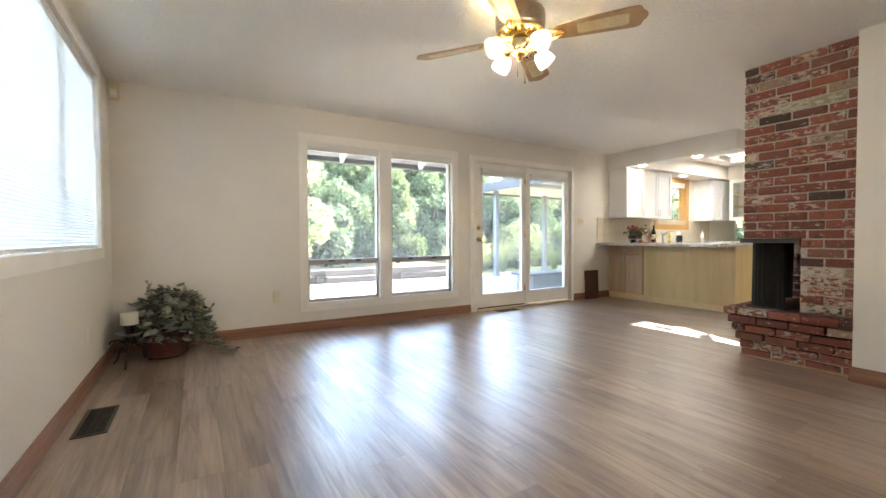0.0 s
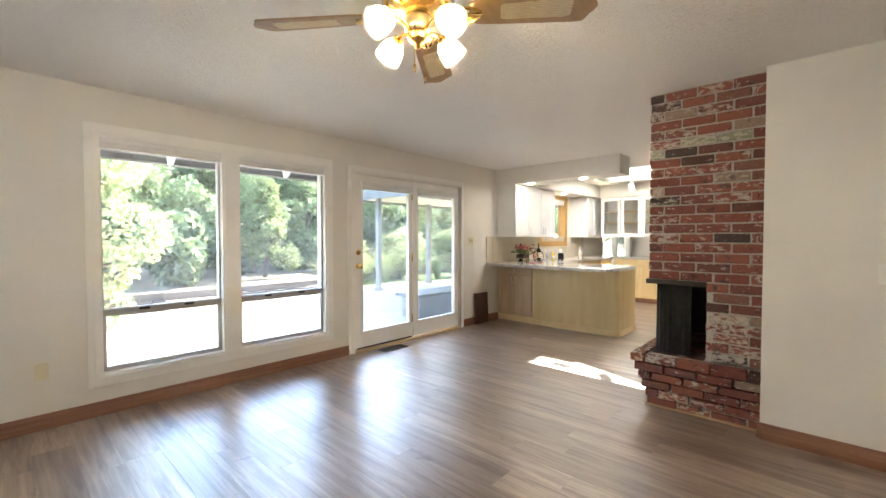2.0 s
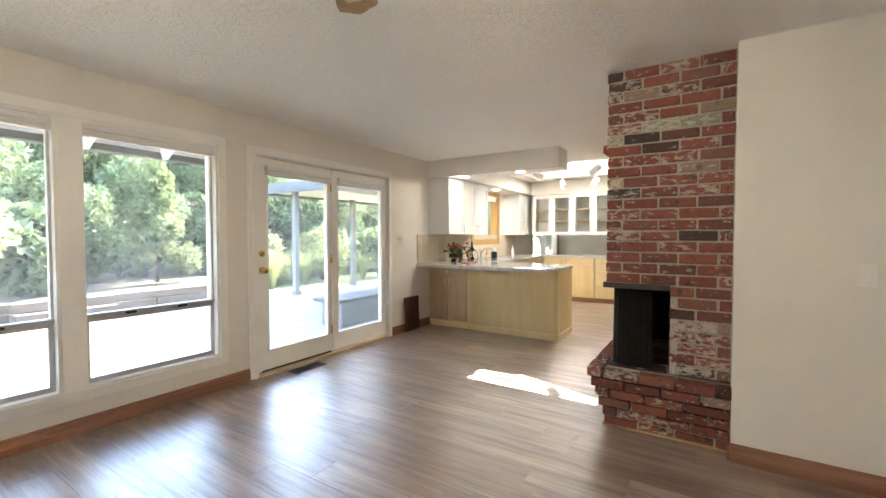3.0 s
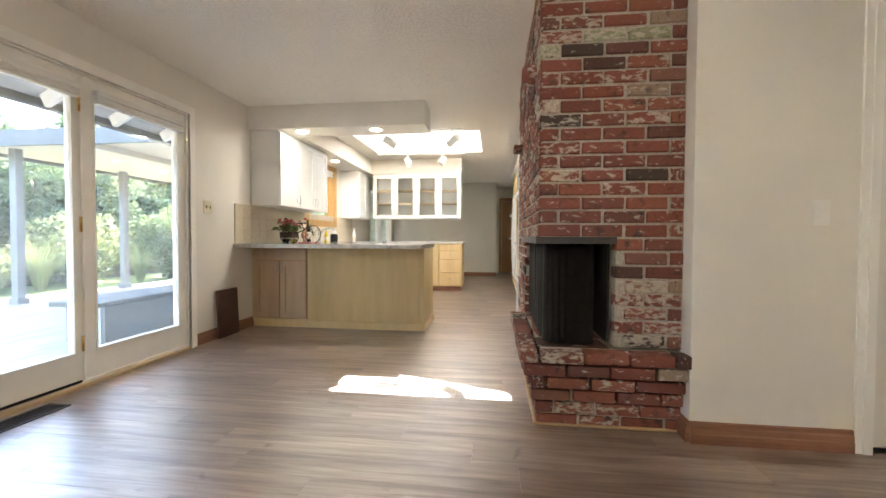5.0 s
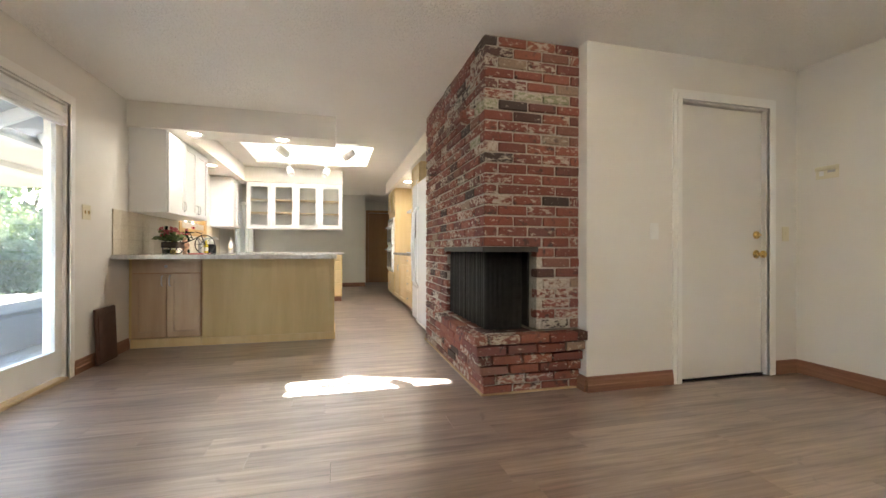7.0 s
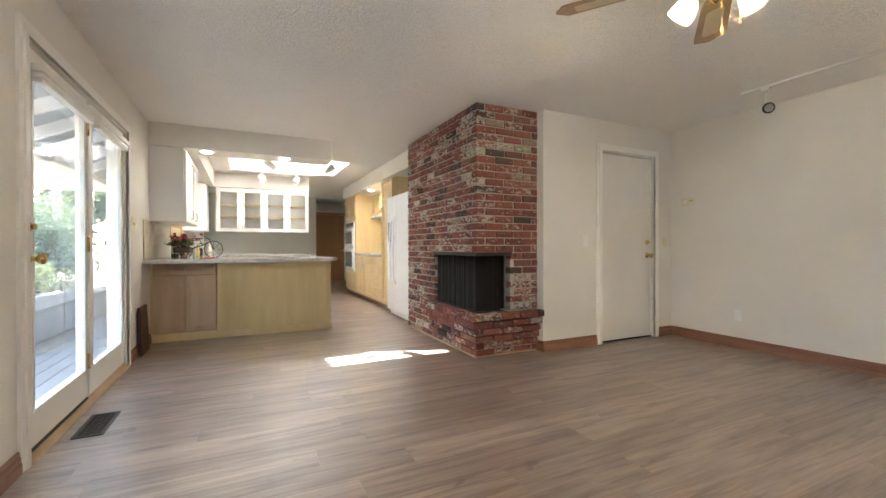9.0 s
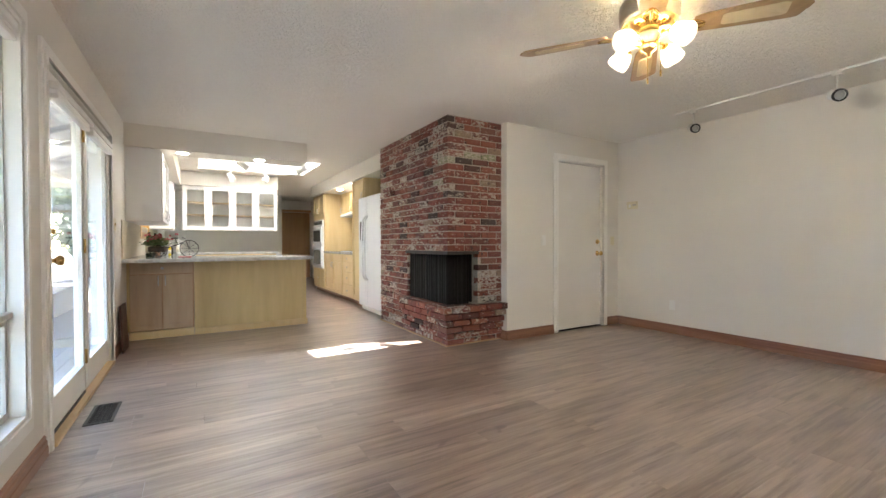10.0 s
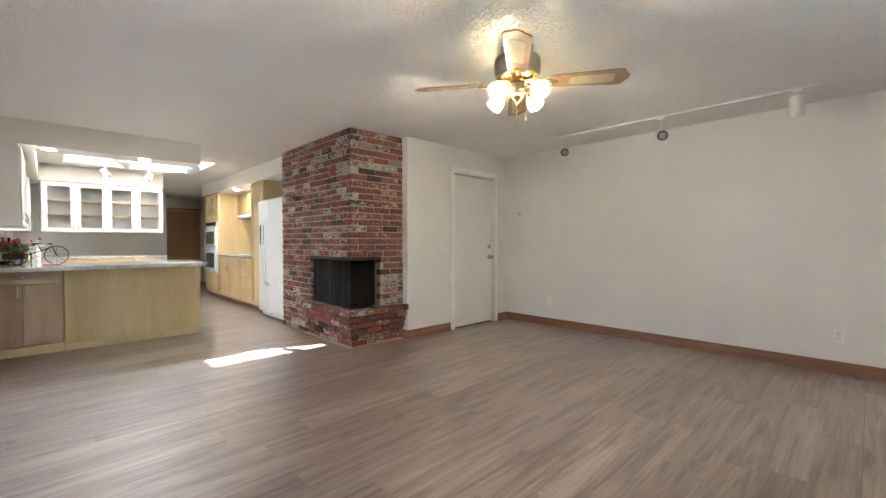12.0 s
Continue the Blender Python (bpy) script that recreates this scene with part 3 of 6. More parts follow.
child("door_knob", lathe(KNOB, 20, (3.672, ly - 0.001, 0.985), TO_Y), M_BRASS, leaf1, "polished brass knob")
k = child("deadbolt", lathe(BOLT, 20, (3.672, ly - 0.001, 1.142), TO_Y), M_BRASS, leaf1, "polished brass deadbolt with a thumb turn")
child("thumb_turn", bx(3.665, 3.679, ly - 0.042, ly - 0.022, 1.127, 1.157, 0.004), M_BRASS, leaf1)
child("draught_strip", bx(FD0 + 0.06, 4.50, ly - 0.008, ly - 0.001, 0.026, 0.042), M_BLACK, leaf1, "dark draught strip")
shade_roll(3.70, 4.48, 1.865, 1.955, ly - 0.034)
shade_roll(4.595, 5.37, 1.865, 1.955, ly - 0.034)

# west window behind its blind
ww = thing("window_3", "wide white-trimmed window behind a lowered blind", "window", (WX, 3.1, WW[2]), kind="structure")
bm = bmesh.new()
for y0, y1, z0, z1 in ((WW[0] - 0.08, WW[0], WW[2] - 0.08, WW[3] + 0.08), (WW[1], WW[1] + 0.08, WW[2] - 0.08, WW[3] + 0.08), (WW[0], WW[1], WW[3], WW[3] + 0.08), (WW[0], WW[1], WW[2] - 0.08, WW[2])):
    box(bm, WX, WX + 0.02, y0, y1, z0, z1)
for y0, y1, z0, z1 in ((WW[0], WW[0] + 0.03, WW[2], WW[3]), (WW[1] - 0.03, WW[1], WW[2], WW[3]), (WW[0] + 0.03, WW[1] - 0.03, WW[3] - 0.03, WW[3]), (WW[0] + 0.03, WW[1] - 0.03, WW[2], WW[2] + 0.03), (3.62, 3.70, WW[2] + 0.03, WW[3] - 0.03)):
    box(bm, WX - 0.11, WX - 0.07, y0, y1, z0, z1)
child("window_frame", bm, M_TRIM, ww, "white painted casing and frame")
g = child("pane", bx(WX - 0.095, WX - 0.09, WW[0] + 0.02, WW[1] - 0.02, WW[2] + 0.02, WW[3] - 0.02), M_GLASS, ww)
g.visible_shadow = False
cb = thing("cellular_blind", "white pleated cellular blind lowered over the window", "blind", (WX, 3.1, WW[2]))
bm = bmesh.new()
n = 64
rows = []
for k in range(n * 2 + 1):
    z = WW[2] + 0.03 + (WW[3] - WW[2] - 0.08) * k / (2 * n)
    x = WX - 0.020 + (0.007 if k % 2 else -0.007)
    rows.append((bm.verts.new((x, WW[0] + 0.01, z)), bm.verts.new((x, WW[1] - 0.01, z))))
for a, b in zip(rows, rows[1:]):
    bm.faces.new((a[0], a[1], b[1], b[0]))
child("pleated_fabric", bm, M_BLIND, cb, "white translucent pleated fabric")
child("headrail", bx(WX - 0.045, WX - 0.002, WW[0] + 0.005, WW[1] - 0.005, WW[3] - 0.048, WW[3] - 0.004, 0.005), M_WHITE, cb)
child("bottom_rail", bx(WX - 0.035, WX - 0.005, WW[0] + 0.01, WW[1] - 0.01, WW[2] + 0.006, WW[2] + 0.028, 0.005), M_WHITE, cb)

# flush door in the east wall
d3 = thing("door_3", "closed off-white flush door with brass knob and deadbolt", "door", (EX, 0.225, 0.0), kind="structure")
child("leaf", bx(EX + 0.03, EX + 0.07, DY0 + 0.031, DY1 - 0.023, 0.016, DZ - 0.029, 0.002), M_DOOR, d3, "off-white painted flush leaf")
bm = bmesh.new()
for w, dd in ((0.062, 0.012), (0.03, 0.02)):
    box(bm, EX - dd, EX, DY0 - w, DY0 + 0.008, 0, DZ + w)
    box(bm, EX - dd, EX, DY1 - 0.008, DY1 + w, 0, DZ + w)
    box(bm, EX - dd, EX, DY0 + 0.008, DY1 - 0.008, DZ - 0.008, DZ + w)
for c in ((DY0 + 0.001, DY0 + 0.02, 0, DZ - 0.001), (DY1 - 0.02, DY1 - 0.001, 0, DZ - 0.001), (DY0 + 0.02, DY1 - 0.02, DZ - 0.02, DZ - 0.001)):
    box(bm, EX + 0.001, EX + 0.108, c[0], c[1], c[2], c[3])
child("door_frame", bm, M_TRIM, d3, "white painted casing and jamb")
TO_X = Matrix.Rotation(radians(-90), 4, "Y")
child("door_knob", lathe(KNOB, 20, (EX + 0.029, DY0 + 0.088, 0.94), TO_X), M_BRASS, d3, "polished brass knob")
child("deadbolt", lathe(BOLT, 20, (EX + 0.029, DY0 + 0.088, 1.09), TO_X), M_BRASS, d3, "polished brass deadbolt")
child("thumb_turn", bx(EX - 0.008, EX + 0.012, DY0 + 0.074, DY0 + 0.102, 1.084, 1.096, 0.003), M_BRASS, d3)
child("sweep", bx(EX + 0.024, EX + 0.029, DY0 + 0.026, DY1 - 0.022, 0.002, 0.014), M_BLACK, d3, "dark door sweep")
# near-black sheet added so the gaps round the leaf read as shade
child("gap_shadow_strip", bx(EX + 0.072, EX + 0.09, DY0 + 0.021, DY1 - 0.021, 0.0, DZ - 0.021), M_DARK, d3, "dark sheet standing for the shade in the gaps round the leaf")

solid("wall_behind_hall", bx(14.16, 14.26, 1.1, 2.6, -0.3, 2.6), M_WALL, "plain wall closing the hall end", "wall", "structure")
# brown door at the end of the hall
d4 = thing("door_4", "closed brown veneered flush door at the hall end", "door", (14.0, 1.74, 0), kind="structure")
child("leaf", bx(14.01, 14.05, 1.31, 2.17, 0.01, 2.04, 0.002), M_BROWNDOOR, d4, "brown wood veneer leaf")
bm = bmesh.new()
box(bm, 13.98, 14.0, 2.18, 2.245, 0, 2.12), box(bm, 13.98, 14.0, 1.28, 2.18, 2.05, 2.12)
child("door_frame", bm, M_BROWNDOOR, d4, "brown wood casing")
child("door_knob", lathe(KNOB, 14, (14.009, 1.40, 0.95), TO_X), M_BRASS, d4, "brass knob")

# kitchen window with wooden trim, dining window
kw = thing("window_4", "oak-trimmed kitchen window over the sink", "window", (8.25, NY, KW[2]), kind="structure")
bm = bmesh.new()
for x0, x1, z0, z1 in ((KW[0] - 0.07, KW[0], KW[2] - 0.07, KW[3] + 0.045), (KW[1], KW[1] + 0.07, KW[2] - 0.07, KW[3] + 0.045), (KW[0], KW[1], KW[3], KW[3] + 0.045), (KW[0], KW[1], KW[2] - 0.07, KW[2])):
    box(bm, x0, x1, NY - 0.02, NY, z0, z1)
for x0, x1, z0, z1 in ((KW[0], KW[0] + 0.025, KW[2], KW[3]), (KW[1] - 0.025, KW[1], KW[2], KW[3]), (KW[0] + 0.025, KW[1] - 0.025, KW[3] - 0.025, KW[3]), (KW[0] + 0.025, KW[1] - 0.025, KW[2], KW[2] + 0.025)):
    box(bm, x0, x1, NY - 0.019, NY + T, z0, z1)
child("window_frame", bm, M_WINWOOD, kw, "golden oak window trim")
g = child("pane", bx(KW[0] + 0.02, KW[1] - 0.02, NY + 0.08, NY + 0.085, KW[2] + 0.02, KW[3] - 0.02), M_GLASS, kw)
g.visible_shadow = False
shade_roll(KW[0] + 0.03, KW[1] - 0.03, 1.97, KW[3] - 0.026, NY + 0.02)
dw = thing("window_5", "white-framed window beyond the kitchen, unseen lower part added for light", "window", (11.65, NY, DW[2]), kind="structure")
bm = bmesh.new()
for x0, x1, z0, z1 in ((DW[0], DW[0] + 0.04, DW[2], DW[3]), (DW[1] - 0.04, DW[1], DW[2], DW[3]), (11.62, 11.68, DW[2] + 0.04, DW[3] - 0.04), (DW[0] + 0.04, DW[1] - 0.04, DW[3] - 0.04, DW[3]), (DW[0] + 0.04, DW[1] - 0.04, DW[2], DW[2] + 0.04)):
    box(bm, x0, x1, NY - 0.01, NY + T, z0, z1)
child("window_frame", bm, M_TRIM, dw)
g = child("pane", bx(DW[0] + 0.03, DW[1] - 0.03, NY + 0.08, NY + 0.085, DW[2] + 0.03, DW[3] - 0.03), M_GLASS, dw)
g.visible_shadow = False


# ---- outdoors ----
GZ = -0.32
bm = bmesh.new()
box(bm, -150, 150, -150, 150, GZ - 0.2, GZ)
solid("ground", bm, M_GROUND, "lawn and bare soil round the house", "ground", "structure")
DKZ = -0.10
deck = thing("deck", "weathered grey-white wooden deck outside the windows", "deck", (3, 7, DKZ), kind="structure")
bw, yy = 0.14, NY + T + 0.03
n_rows = int((10.6 - yy) / (bw + 0.006))
me = mesh_of("deck_board", bx(-0.5, 0.5, -bw / 2, bw / 2, -0.035, 0.0, 0.003), M_DECK)
rd = random.Random(5)
for r in range(n_rows):
    x = -4.0 - rd.random() * 2.0
    while x < 13.0:
        ln = 4.8
        ob = new("deck_board", me)
        ob.parent = deck
        ob.matrix_parent_inverse = Matrix.Translation(-deck.location)
        ob.location = (x + ln / 2, yy + bw / 2 + r * (bw + 0.006), DKZ + rd.uniform(-0.0015, 0.0015))
        ob.scale = (ln - 0.005, 1, 1)
        x += ln

# porch roof on posts, eave of the house
pr = thing("porch_roof", "flat grey-edged porch roof on grey posts", "porch", (9.6, 8, DKZ))
child("roof_slab", bx(7.40, 13.2, 5.55, 10.55, 2.36, 2.52, 0.01), M_SOFFIT, pr, "beige boarded porch ceiling")
bm = bmesh.new()
box(bm, 7.35, 7.395, 5.5, 10.6, 2.30, 2.54), box(bm, 7.396, 13.2, 10.555, 10.6, 2.30, 2.54)
child("fascia", bm, M_FASCIA, pr, "grey painted fascia board")
for px_, py_ in ((7.80, 9.90), (10.0, 10.2), (12.4, 10.2)):
    child("post", bx(px_ - 0.06, px_ + 0.06, py_ - 0.06, py_ + 0.06, DKZ, 2.36, 0.006), M_GREYP, pr, "grey square post")
    child("post_base", bx(px_ - 0.09, px_ + 0.09, py_ - 0.09, py_ + 0.09, DKZ, DKZ + 0.10, 0.01), M_GREYP, pr)
for by in (6.6, 8.2):
    child("beam", bx(7.41, 13.1, by - 0.05, by + 0.05, 2.26, 2.359, 0.005), M_SOFFIT, pr)
bm = bmesh.new()
ev = [bm.verts.new(p) for p in ((-1.2, NY + T, 2.60), (14, NY + T, 2.60), (14, NY + 1.1, 2.13), (-1.2, NY + 1.1, 2.13), (-1.2, NY + T, 2.70), (14, NY + T, 2.70), (14, NY + 1.1, 2.23), (-1.2, NY + 1.1, 2.23))]
for f in ((0, 3, 2, 1), (4, 5, 6, 7), (0, 1, 5, 4), (1, 2, 6, 5), (2, 3, 7, 6), (3, 0, 4, 7)):
    bm.faces.new([ev[i] for i in f])
eave = thing("eave", "dark painted roof eave with white rafter tails", "roof", (6, NY + T, 2.6), kind="structure")
child("eave_board", bm, M_EAVE, eave)
child("gutter", bx(-1.2, 7.4, NY + 1.1, NY + 1.2, 2.065, 2.20, 0.01), M_FASCIA, eave, "grey gutter")
for k in range(15):
    xr = 0.85 + 0.61 * k - 1.2
    bm = bx(xr - 0.022, xr + 0.022, 0, 1.03, -0.11, -0.002)
    bm.transform(Matrix.Translation((0, NY + T, 2.60)) @ Matrix.Rotation(math.atan2(-0.47, 0.96), 4, "X"))
    child("rafter", bm, M_TRIM, eave, "white painted rafter tail")
# long solid bench beside the door
bn = thing("deck_bench", "long grey painted box bench on the deck", "bench", (8, 6.4, DKZ))
child("box", bx(5.83, 11.0, 6.32, 6.74, DKZ, 0.27, 0.004), M_GREYP, bn, "pale grey painted panel sides")
child("seat", bx(5.73, 11.1, 6.25, 6.82, 0.275, 0.325, 0.008), M_FASCIA, bn, "dark grey seat board")
child("corner_post", bx(5.78, 5.825, 6.28, 6.33, DKZ, 0.27), M_EAVE, bn)
# retaining timbers
rt = thing("retaining_wall", "low stacked timber retaining wall at the planting bed", "wall", (5, 11.4, GZ))
for lv in range(3):
    for k in range(4):
        x0 = -3 + k * 2.4 + (1.2 if lv % 2 else 0)
        child("timber", bx(x0 + 0.01, x0 + 2.39, 11.3 + lv * 0.02, 11.5 + lv * 0.02, GZ + 0.001 + lv * 0.165, GZ + 0.16 + lv * 0.165, 0.012), M_TIMBER, rt)
bm = bx(-8, 7.7, 11.6, 26, GZ + 0.001, GZ + 0.46)
box(bm, 7.7, 16, 14.2, 26, GZ + 0.001, GZ + 0.455)
solid("planting_bed", bm, M_GROUND, "raised bed of dark soil behind the timbers", "soil", "structure")
# paler than the ground's own lawn tone: sunshine is put into this colour
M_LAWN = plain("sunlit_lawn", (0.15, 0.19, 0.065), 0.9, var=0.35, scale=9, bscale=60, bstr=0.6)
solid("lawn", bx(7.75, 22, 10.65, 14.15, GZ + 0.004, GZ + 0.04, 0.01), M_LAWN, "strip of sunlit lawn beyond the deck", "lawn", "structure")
st = thing("garden_steps", "grey timber garden steps beside the bed", "steps", (4.3, 11.0, GZ))
for k in range(3):
    child("step", bx(3.2, 4.6, 10.72 + k * 0.2, 11.28, GZ + 0.001 + k * 0.17, GZ + 0.165 + k * 0.17, 0.01), M_TIMBER, st)

M_BARK = wood("bark", (0.05, 0.035, 0.025), (0.14, 0.10, 0.075), 0.9, (8, 8, 1.2))
M_LEAF_DARK = leaf_mat("dark_conifer_foliage", (0.065, 0.10, 0.048), (0.19, 0.245, 0.125), 0.55)
M_LEAF_MID = leaf_mat("green_shrub_foliage", (0.08, 0.11, 0.045), (0.21, 0.25, 0.115), 0.55)
# lit copy of the foliage, the sun's brightness put into its base colour
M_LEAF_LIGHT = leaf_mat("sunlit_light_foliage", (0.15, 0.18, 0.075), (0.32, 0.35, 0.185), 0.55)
M_LILAC = leaf_mat("pale_lilac_blossom", (0.50, 0.44, 0.54), (0.72, 0.66, 0.72), 0.4)


def crown(name, lumps, leaves, size, mat, parent, seed, droop=0.0):
    """Leaves scattered in the shells of several lumps (centre, radii), as one mesh."""
    rg = np.random.default_rng(seed)
    vol = np.array([r[0] * r[1] * r[2] for _, r in lumps]) ** 0.67
    pick = rg.choice(len(lumps), leaves, p=vol / vol.sum())
    cen = np.array([c for c, _ in lumps])[pick]
    rad = np.array([r for _, r in lumps])[pick]
    d = rg.normal(size=(leaves, 3))
    d /= np.linalg.norm(d, axis=1, keepdims=True)
    s = (0.55 + 0.45 * rg.random((leaves, 1)) ** 0.5) * (1 + 0.16 * np.sin(7 * d[:, :1] + 3 * cen[:, :1]) * np.cos(6 * d[:, 2:] + cen[:, 1:2]))
    p = cen + d * rad * s
    a = rg.normal(size=(leaves, 3)) + d * 0.4
    a[:, 2] -= droop
    a /= np.linalg.norm(a, axis=1, keepdims=True)
    b = np.cross(a, rg.normal(size=(leaves, 3)))
    b /= np.linalg.norm(b, axis=1, keepdims=True)
    sz = size * (0.6 + 0.8 * rg.random((leaves, 1)))
    v = np.stack([p - a * sz, p + b * sz * 0.45, p + a * sz, p - b * sz * 0.45], 1).reshape(-1, 3)
    me = bpy.data.meshes.new(name)
    me.from_pydata(v.tolist(), [], np.arange(leaves * 4).reshape(-1, 4).tolist())
    me.materials.append(mat)
    ob = new(name, me)
    ob.parent = parent
    ob.matrix_parent_inverse = Matrix.Translation(-parent.location)
    return ob


def tree(name, label, x, y, z, h, w, mat, leaves, size, seed, cat="tree", conifer=False, droop=0.3):
    rg = random.Random(seed)
    t = thing(name, label, cat, (x, y, z))
    bm = bmesh.new()
    segs = [(x + rg.uniform(-0.08, 0.08) * k, y + rg.uniform(-0.08, 0.08) * k, z - 0.05 + h * 0.8 * k / 5) for k in range(6)]
    for k in range(5):
        tube(bm, [segs[k], segs[k + 1]], 0.05 * w * (1.15 - k * 0.2) + 0.01, 7)
    for k in range(9):
        f = rg.uniform(0.25, 0.8)
        base = Vector(segs[0]).lerp(Vector(segs[5]), f)
        an = rg.uniform(0, 6.28)
        tip = base + Vector((math.cos(an) * w * 0.7 * (1.1 - f), math.sin(an) * w * 0.7 * (1.1 - f), h * 0.10))
        tube(bm, [base, (base + tip) / 2 + Vector((0, 0, 0.04)), tip], 0.018 * w, 5)
    child("trunk", bm, M_BARK, t, "brown branching trunk")
    lumps = []
    for k in range(22):
        f = rg.random()
        rr = w * ((1.05 - f) if conifer else math.sqrt(max(0.05, 1 - (2 * f - 1) ** 2))) * rg.uniform(0.35, 0.8)
        an = rg.uniform(0, 6.28)
        q = w * rg.uniform(0.24, 0.42)
        lumps.append(((x + rr * math.cos(an), y + rr * math.sin(an), z + h * (0.10 + 0.86 * f)), (q, q, q * rg.uniform(0.7, 1.3))))
    crown("crown", lumps, leaves, size, mat, t, seed, droop)
    return t


rd = random.Random(11)
for k in range(15):
    tree("hedge_shrub", "dense mid-green hedge shrub behind the planting bed", -5.5 + k * 1.75 + rd.uniform(-0.3, 0.3), 15.0 + rd.uniform(-0.4, 0.4), GZ + 0.4, rd.uniform(2.8, 4.0), rd.uniform(1.3, 1.6), M_LEAF_DARK, 12000, 0.062, 300 + k, "bush")
for k in range(11):
    x = -9 + k * 3.0 + rd.uniform(-0.5, 0.5)
    tree("hedge_tree", "tall dark green evergreen screening the garden", x, 17.0 + rd.uniform(-1.2, 1.2) + (1.5 if k % 2 else 0), GZ + 0.4, rd.uniform(4.6, 5.5), rd.uniform(1.9, 2.3), M_LEAF_DARK, 17000, 0.10, 100 + k, "tree", k % 3 == 0)
for k in range(7):
    x = -8 + k * 4.6
    tree("hedge_tree", "tall dark green evergreen screening the garden", x, 23.0 + rd.uniform(-1, 1), GZ, rd.uniform(5.6, 6.6), 2.8, M_LEAF_DARK, 9000, 0.17, 160 + k, "tree")
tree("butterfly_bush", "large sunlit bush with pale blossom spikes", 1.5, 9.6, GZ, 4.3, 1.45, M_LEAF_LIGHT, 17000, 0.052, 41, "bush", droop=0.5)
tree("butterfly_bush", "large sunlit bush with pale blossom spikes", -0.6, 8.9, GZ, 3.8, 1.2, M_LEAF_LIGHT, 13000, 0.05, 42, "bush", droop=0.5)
tree("lilac_bush", "bush with pale lilac blossom", 0.9, 10.9, GZ, 3.6, 1.3, M_LILAC, 1800, 0.08, 43, "bush")
tree("garden_shrub", "pale green upright shrub in the bed", 6.1, 13.0, GZ + 0.55, 3.0, 0.9, M_LEAF_MID, 9000, 0.055, 44, "bush", True)
tree("garden_shrub", "broad-leaved dark shrub in the bed", 3.9, 12.7, GZ + 0.55, 1.5, 0.9, M_LEAF_DARK, 2200, 0.14, 45, "bush")
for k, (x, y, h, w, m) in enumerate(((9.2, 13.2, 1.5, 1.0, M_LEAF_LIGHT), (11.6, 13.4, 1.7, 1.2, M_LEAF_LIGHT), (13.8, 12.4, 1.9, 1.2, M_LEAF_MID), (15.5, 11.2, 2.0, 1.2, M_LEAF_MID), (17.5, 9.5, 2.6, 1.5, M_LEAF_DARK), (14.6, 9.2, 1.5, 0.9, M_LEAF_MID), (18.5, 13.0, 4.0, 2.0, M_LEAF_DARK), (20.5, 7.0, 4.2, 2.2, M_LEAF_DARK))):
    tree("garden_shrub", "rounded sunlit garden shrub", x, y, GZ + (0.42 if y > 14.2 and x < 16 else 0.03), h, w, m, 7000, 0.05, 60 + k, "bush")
for k in range(8):
    tree("hedge_tree", "tall dark green evergreen screening the garden", 24 + rd.uniform(-1, 1), 2 + k * 3.2, GZ, rd.uniform(6, 8), 2.4, M_LEAF_DARK, 5000, 0.2, 220 + k, "tree")


def grass_tuft(x, y, r, seed):
    """An arching clump of ornamental grass."""
    rg = random.Random(seed)
    t = thing("grass_tuft", "pale green arching ornamental grass at the lawn", "grass", (x, y, GZ + 0.03))
    bm = bmesh.new()
    for k in range(420):
        a, ln = rg.uniform(0, 6.283), r * rg.uniform(0.6, 1.15)
        out, w = rg.uniform(0.25, 0.95), 0.008
        d, sd2 = Vector((math.cos(a), math.sin(a), 0)), Vector((-math.sin(a), math.cos(a), 0))
        base = d * 0.08 * r * rg.random()
        prev = None
        for u in (0.0, 0.4, 0.75, 1.0):
            p = base + d * ln * out * u * u + Vector((0, 0, ln * (1.25 * u - 0.55 * out * u * u)))
            q = (bm.verts.new(p - sd2 * w * (1.05 - u)), bm.verts.new(p + sd2 * w * (1.05 - u)))
            if prev:
                bm.faces.new((prev[0], prev[1], q[1], q[0]))
            prev = q
    part("blades", bm, M_GRASS, t)


M_GRASS = leaf_mat("pale_grass_blades", (0.16, 0.19, 0.07), (0.36, 0.37, 0.17), 0.5)
for k, (x, y, r) in enumerate(((8.1, 12.9, 1.0), (9.0, 12.6, 1.15), (10.4, 12.8, 1.2), (12.6, 12.3, 1.0))):
    grass_tuft(x, y, r, 500 + k)


# ---- fireplace ----
BX, BY, BY0, BX1 = 4.325, 2.15, 1.445, 6.13     # front face, side face, right end, far end
NC = 34
CH = CEIL / NC
BL, BH, BD, JT = 0.203, CH - 0.0115, 0.092, 0.0115
HC = 6                                           # courses of the raised hearth
HZ = HC * CH
rb = random.Random(21)


def brick_mesh(mat):
    """Unit brick, origin at its centre, with worn chamfered edges all round."""
    bm = box(bmesh.new(), -0.5, 0.5, -0.5, 0.5, -0.5, 0.5)
    for v in bm.verts:
        v.co += Vector((rb.uniform(-0.012, 0.012), rb.uniform(-0.03, 0.03), rb.uniform(-0.035, 0.035)))
    bm.transform(Matrix.Diagonal((BL, BD, BH, 1)))
    bmesh.ops.bevel(bm, geom=bm.edges[:], offset=rb.uniform(0.0035, 0.006), segments=1, affect="EDGES")
    bm.transform(Matrix.Diagonal((1 / BL, 1 / BD, 1 / BH, 1)))
    return mesh_of("brick", bm, mat)


BRICKS = [brick_mesh(M_BRICK) for k in range(10)]
BRICKS_SIDE = [brick_mesh(M_BRICK_SIDE) for k in range(10)]


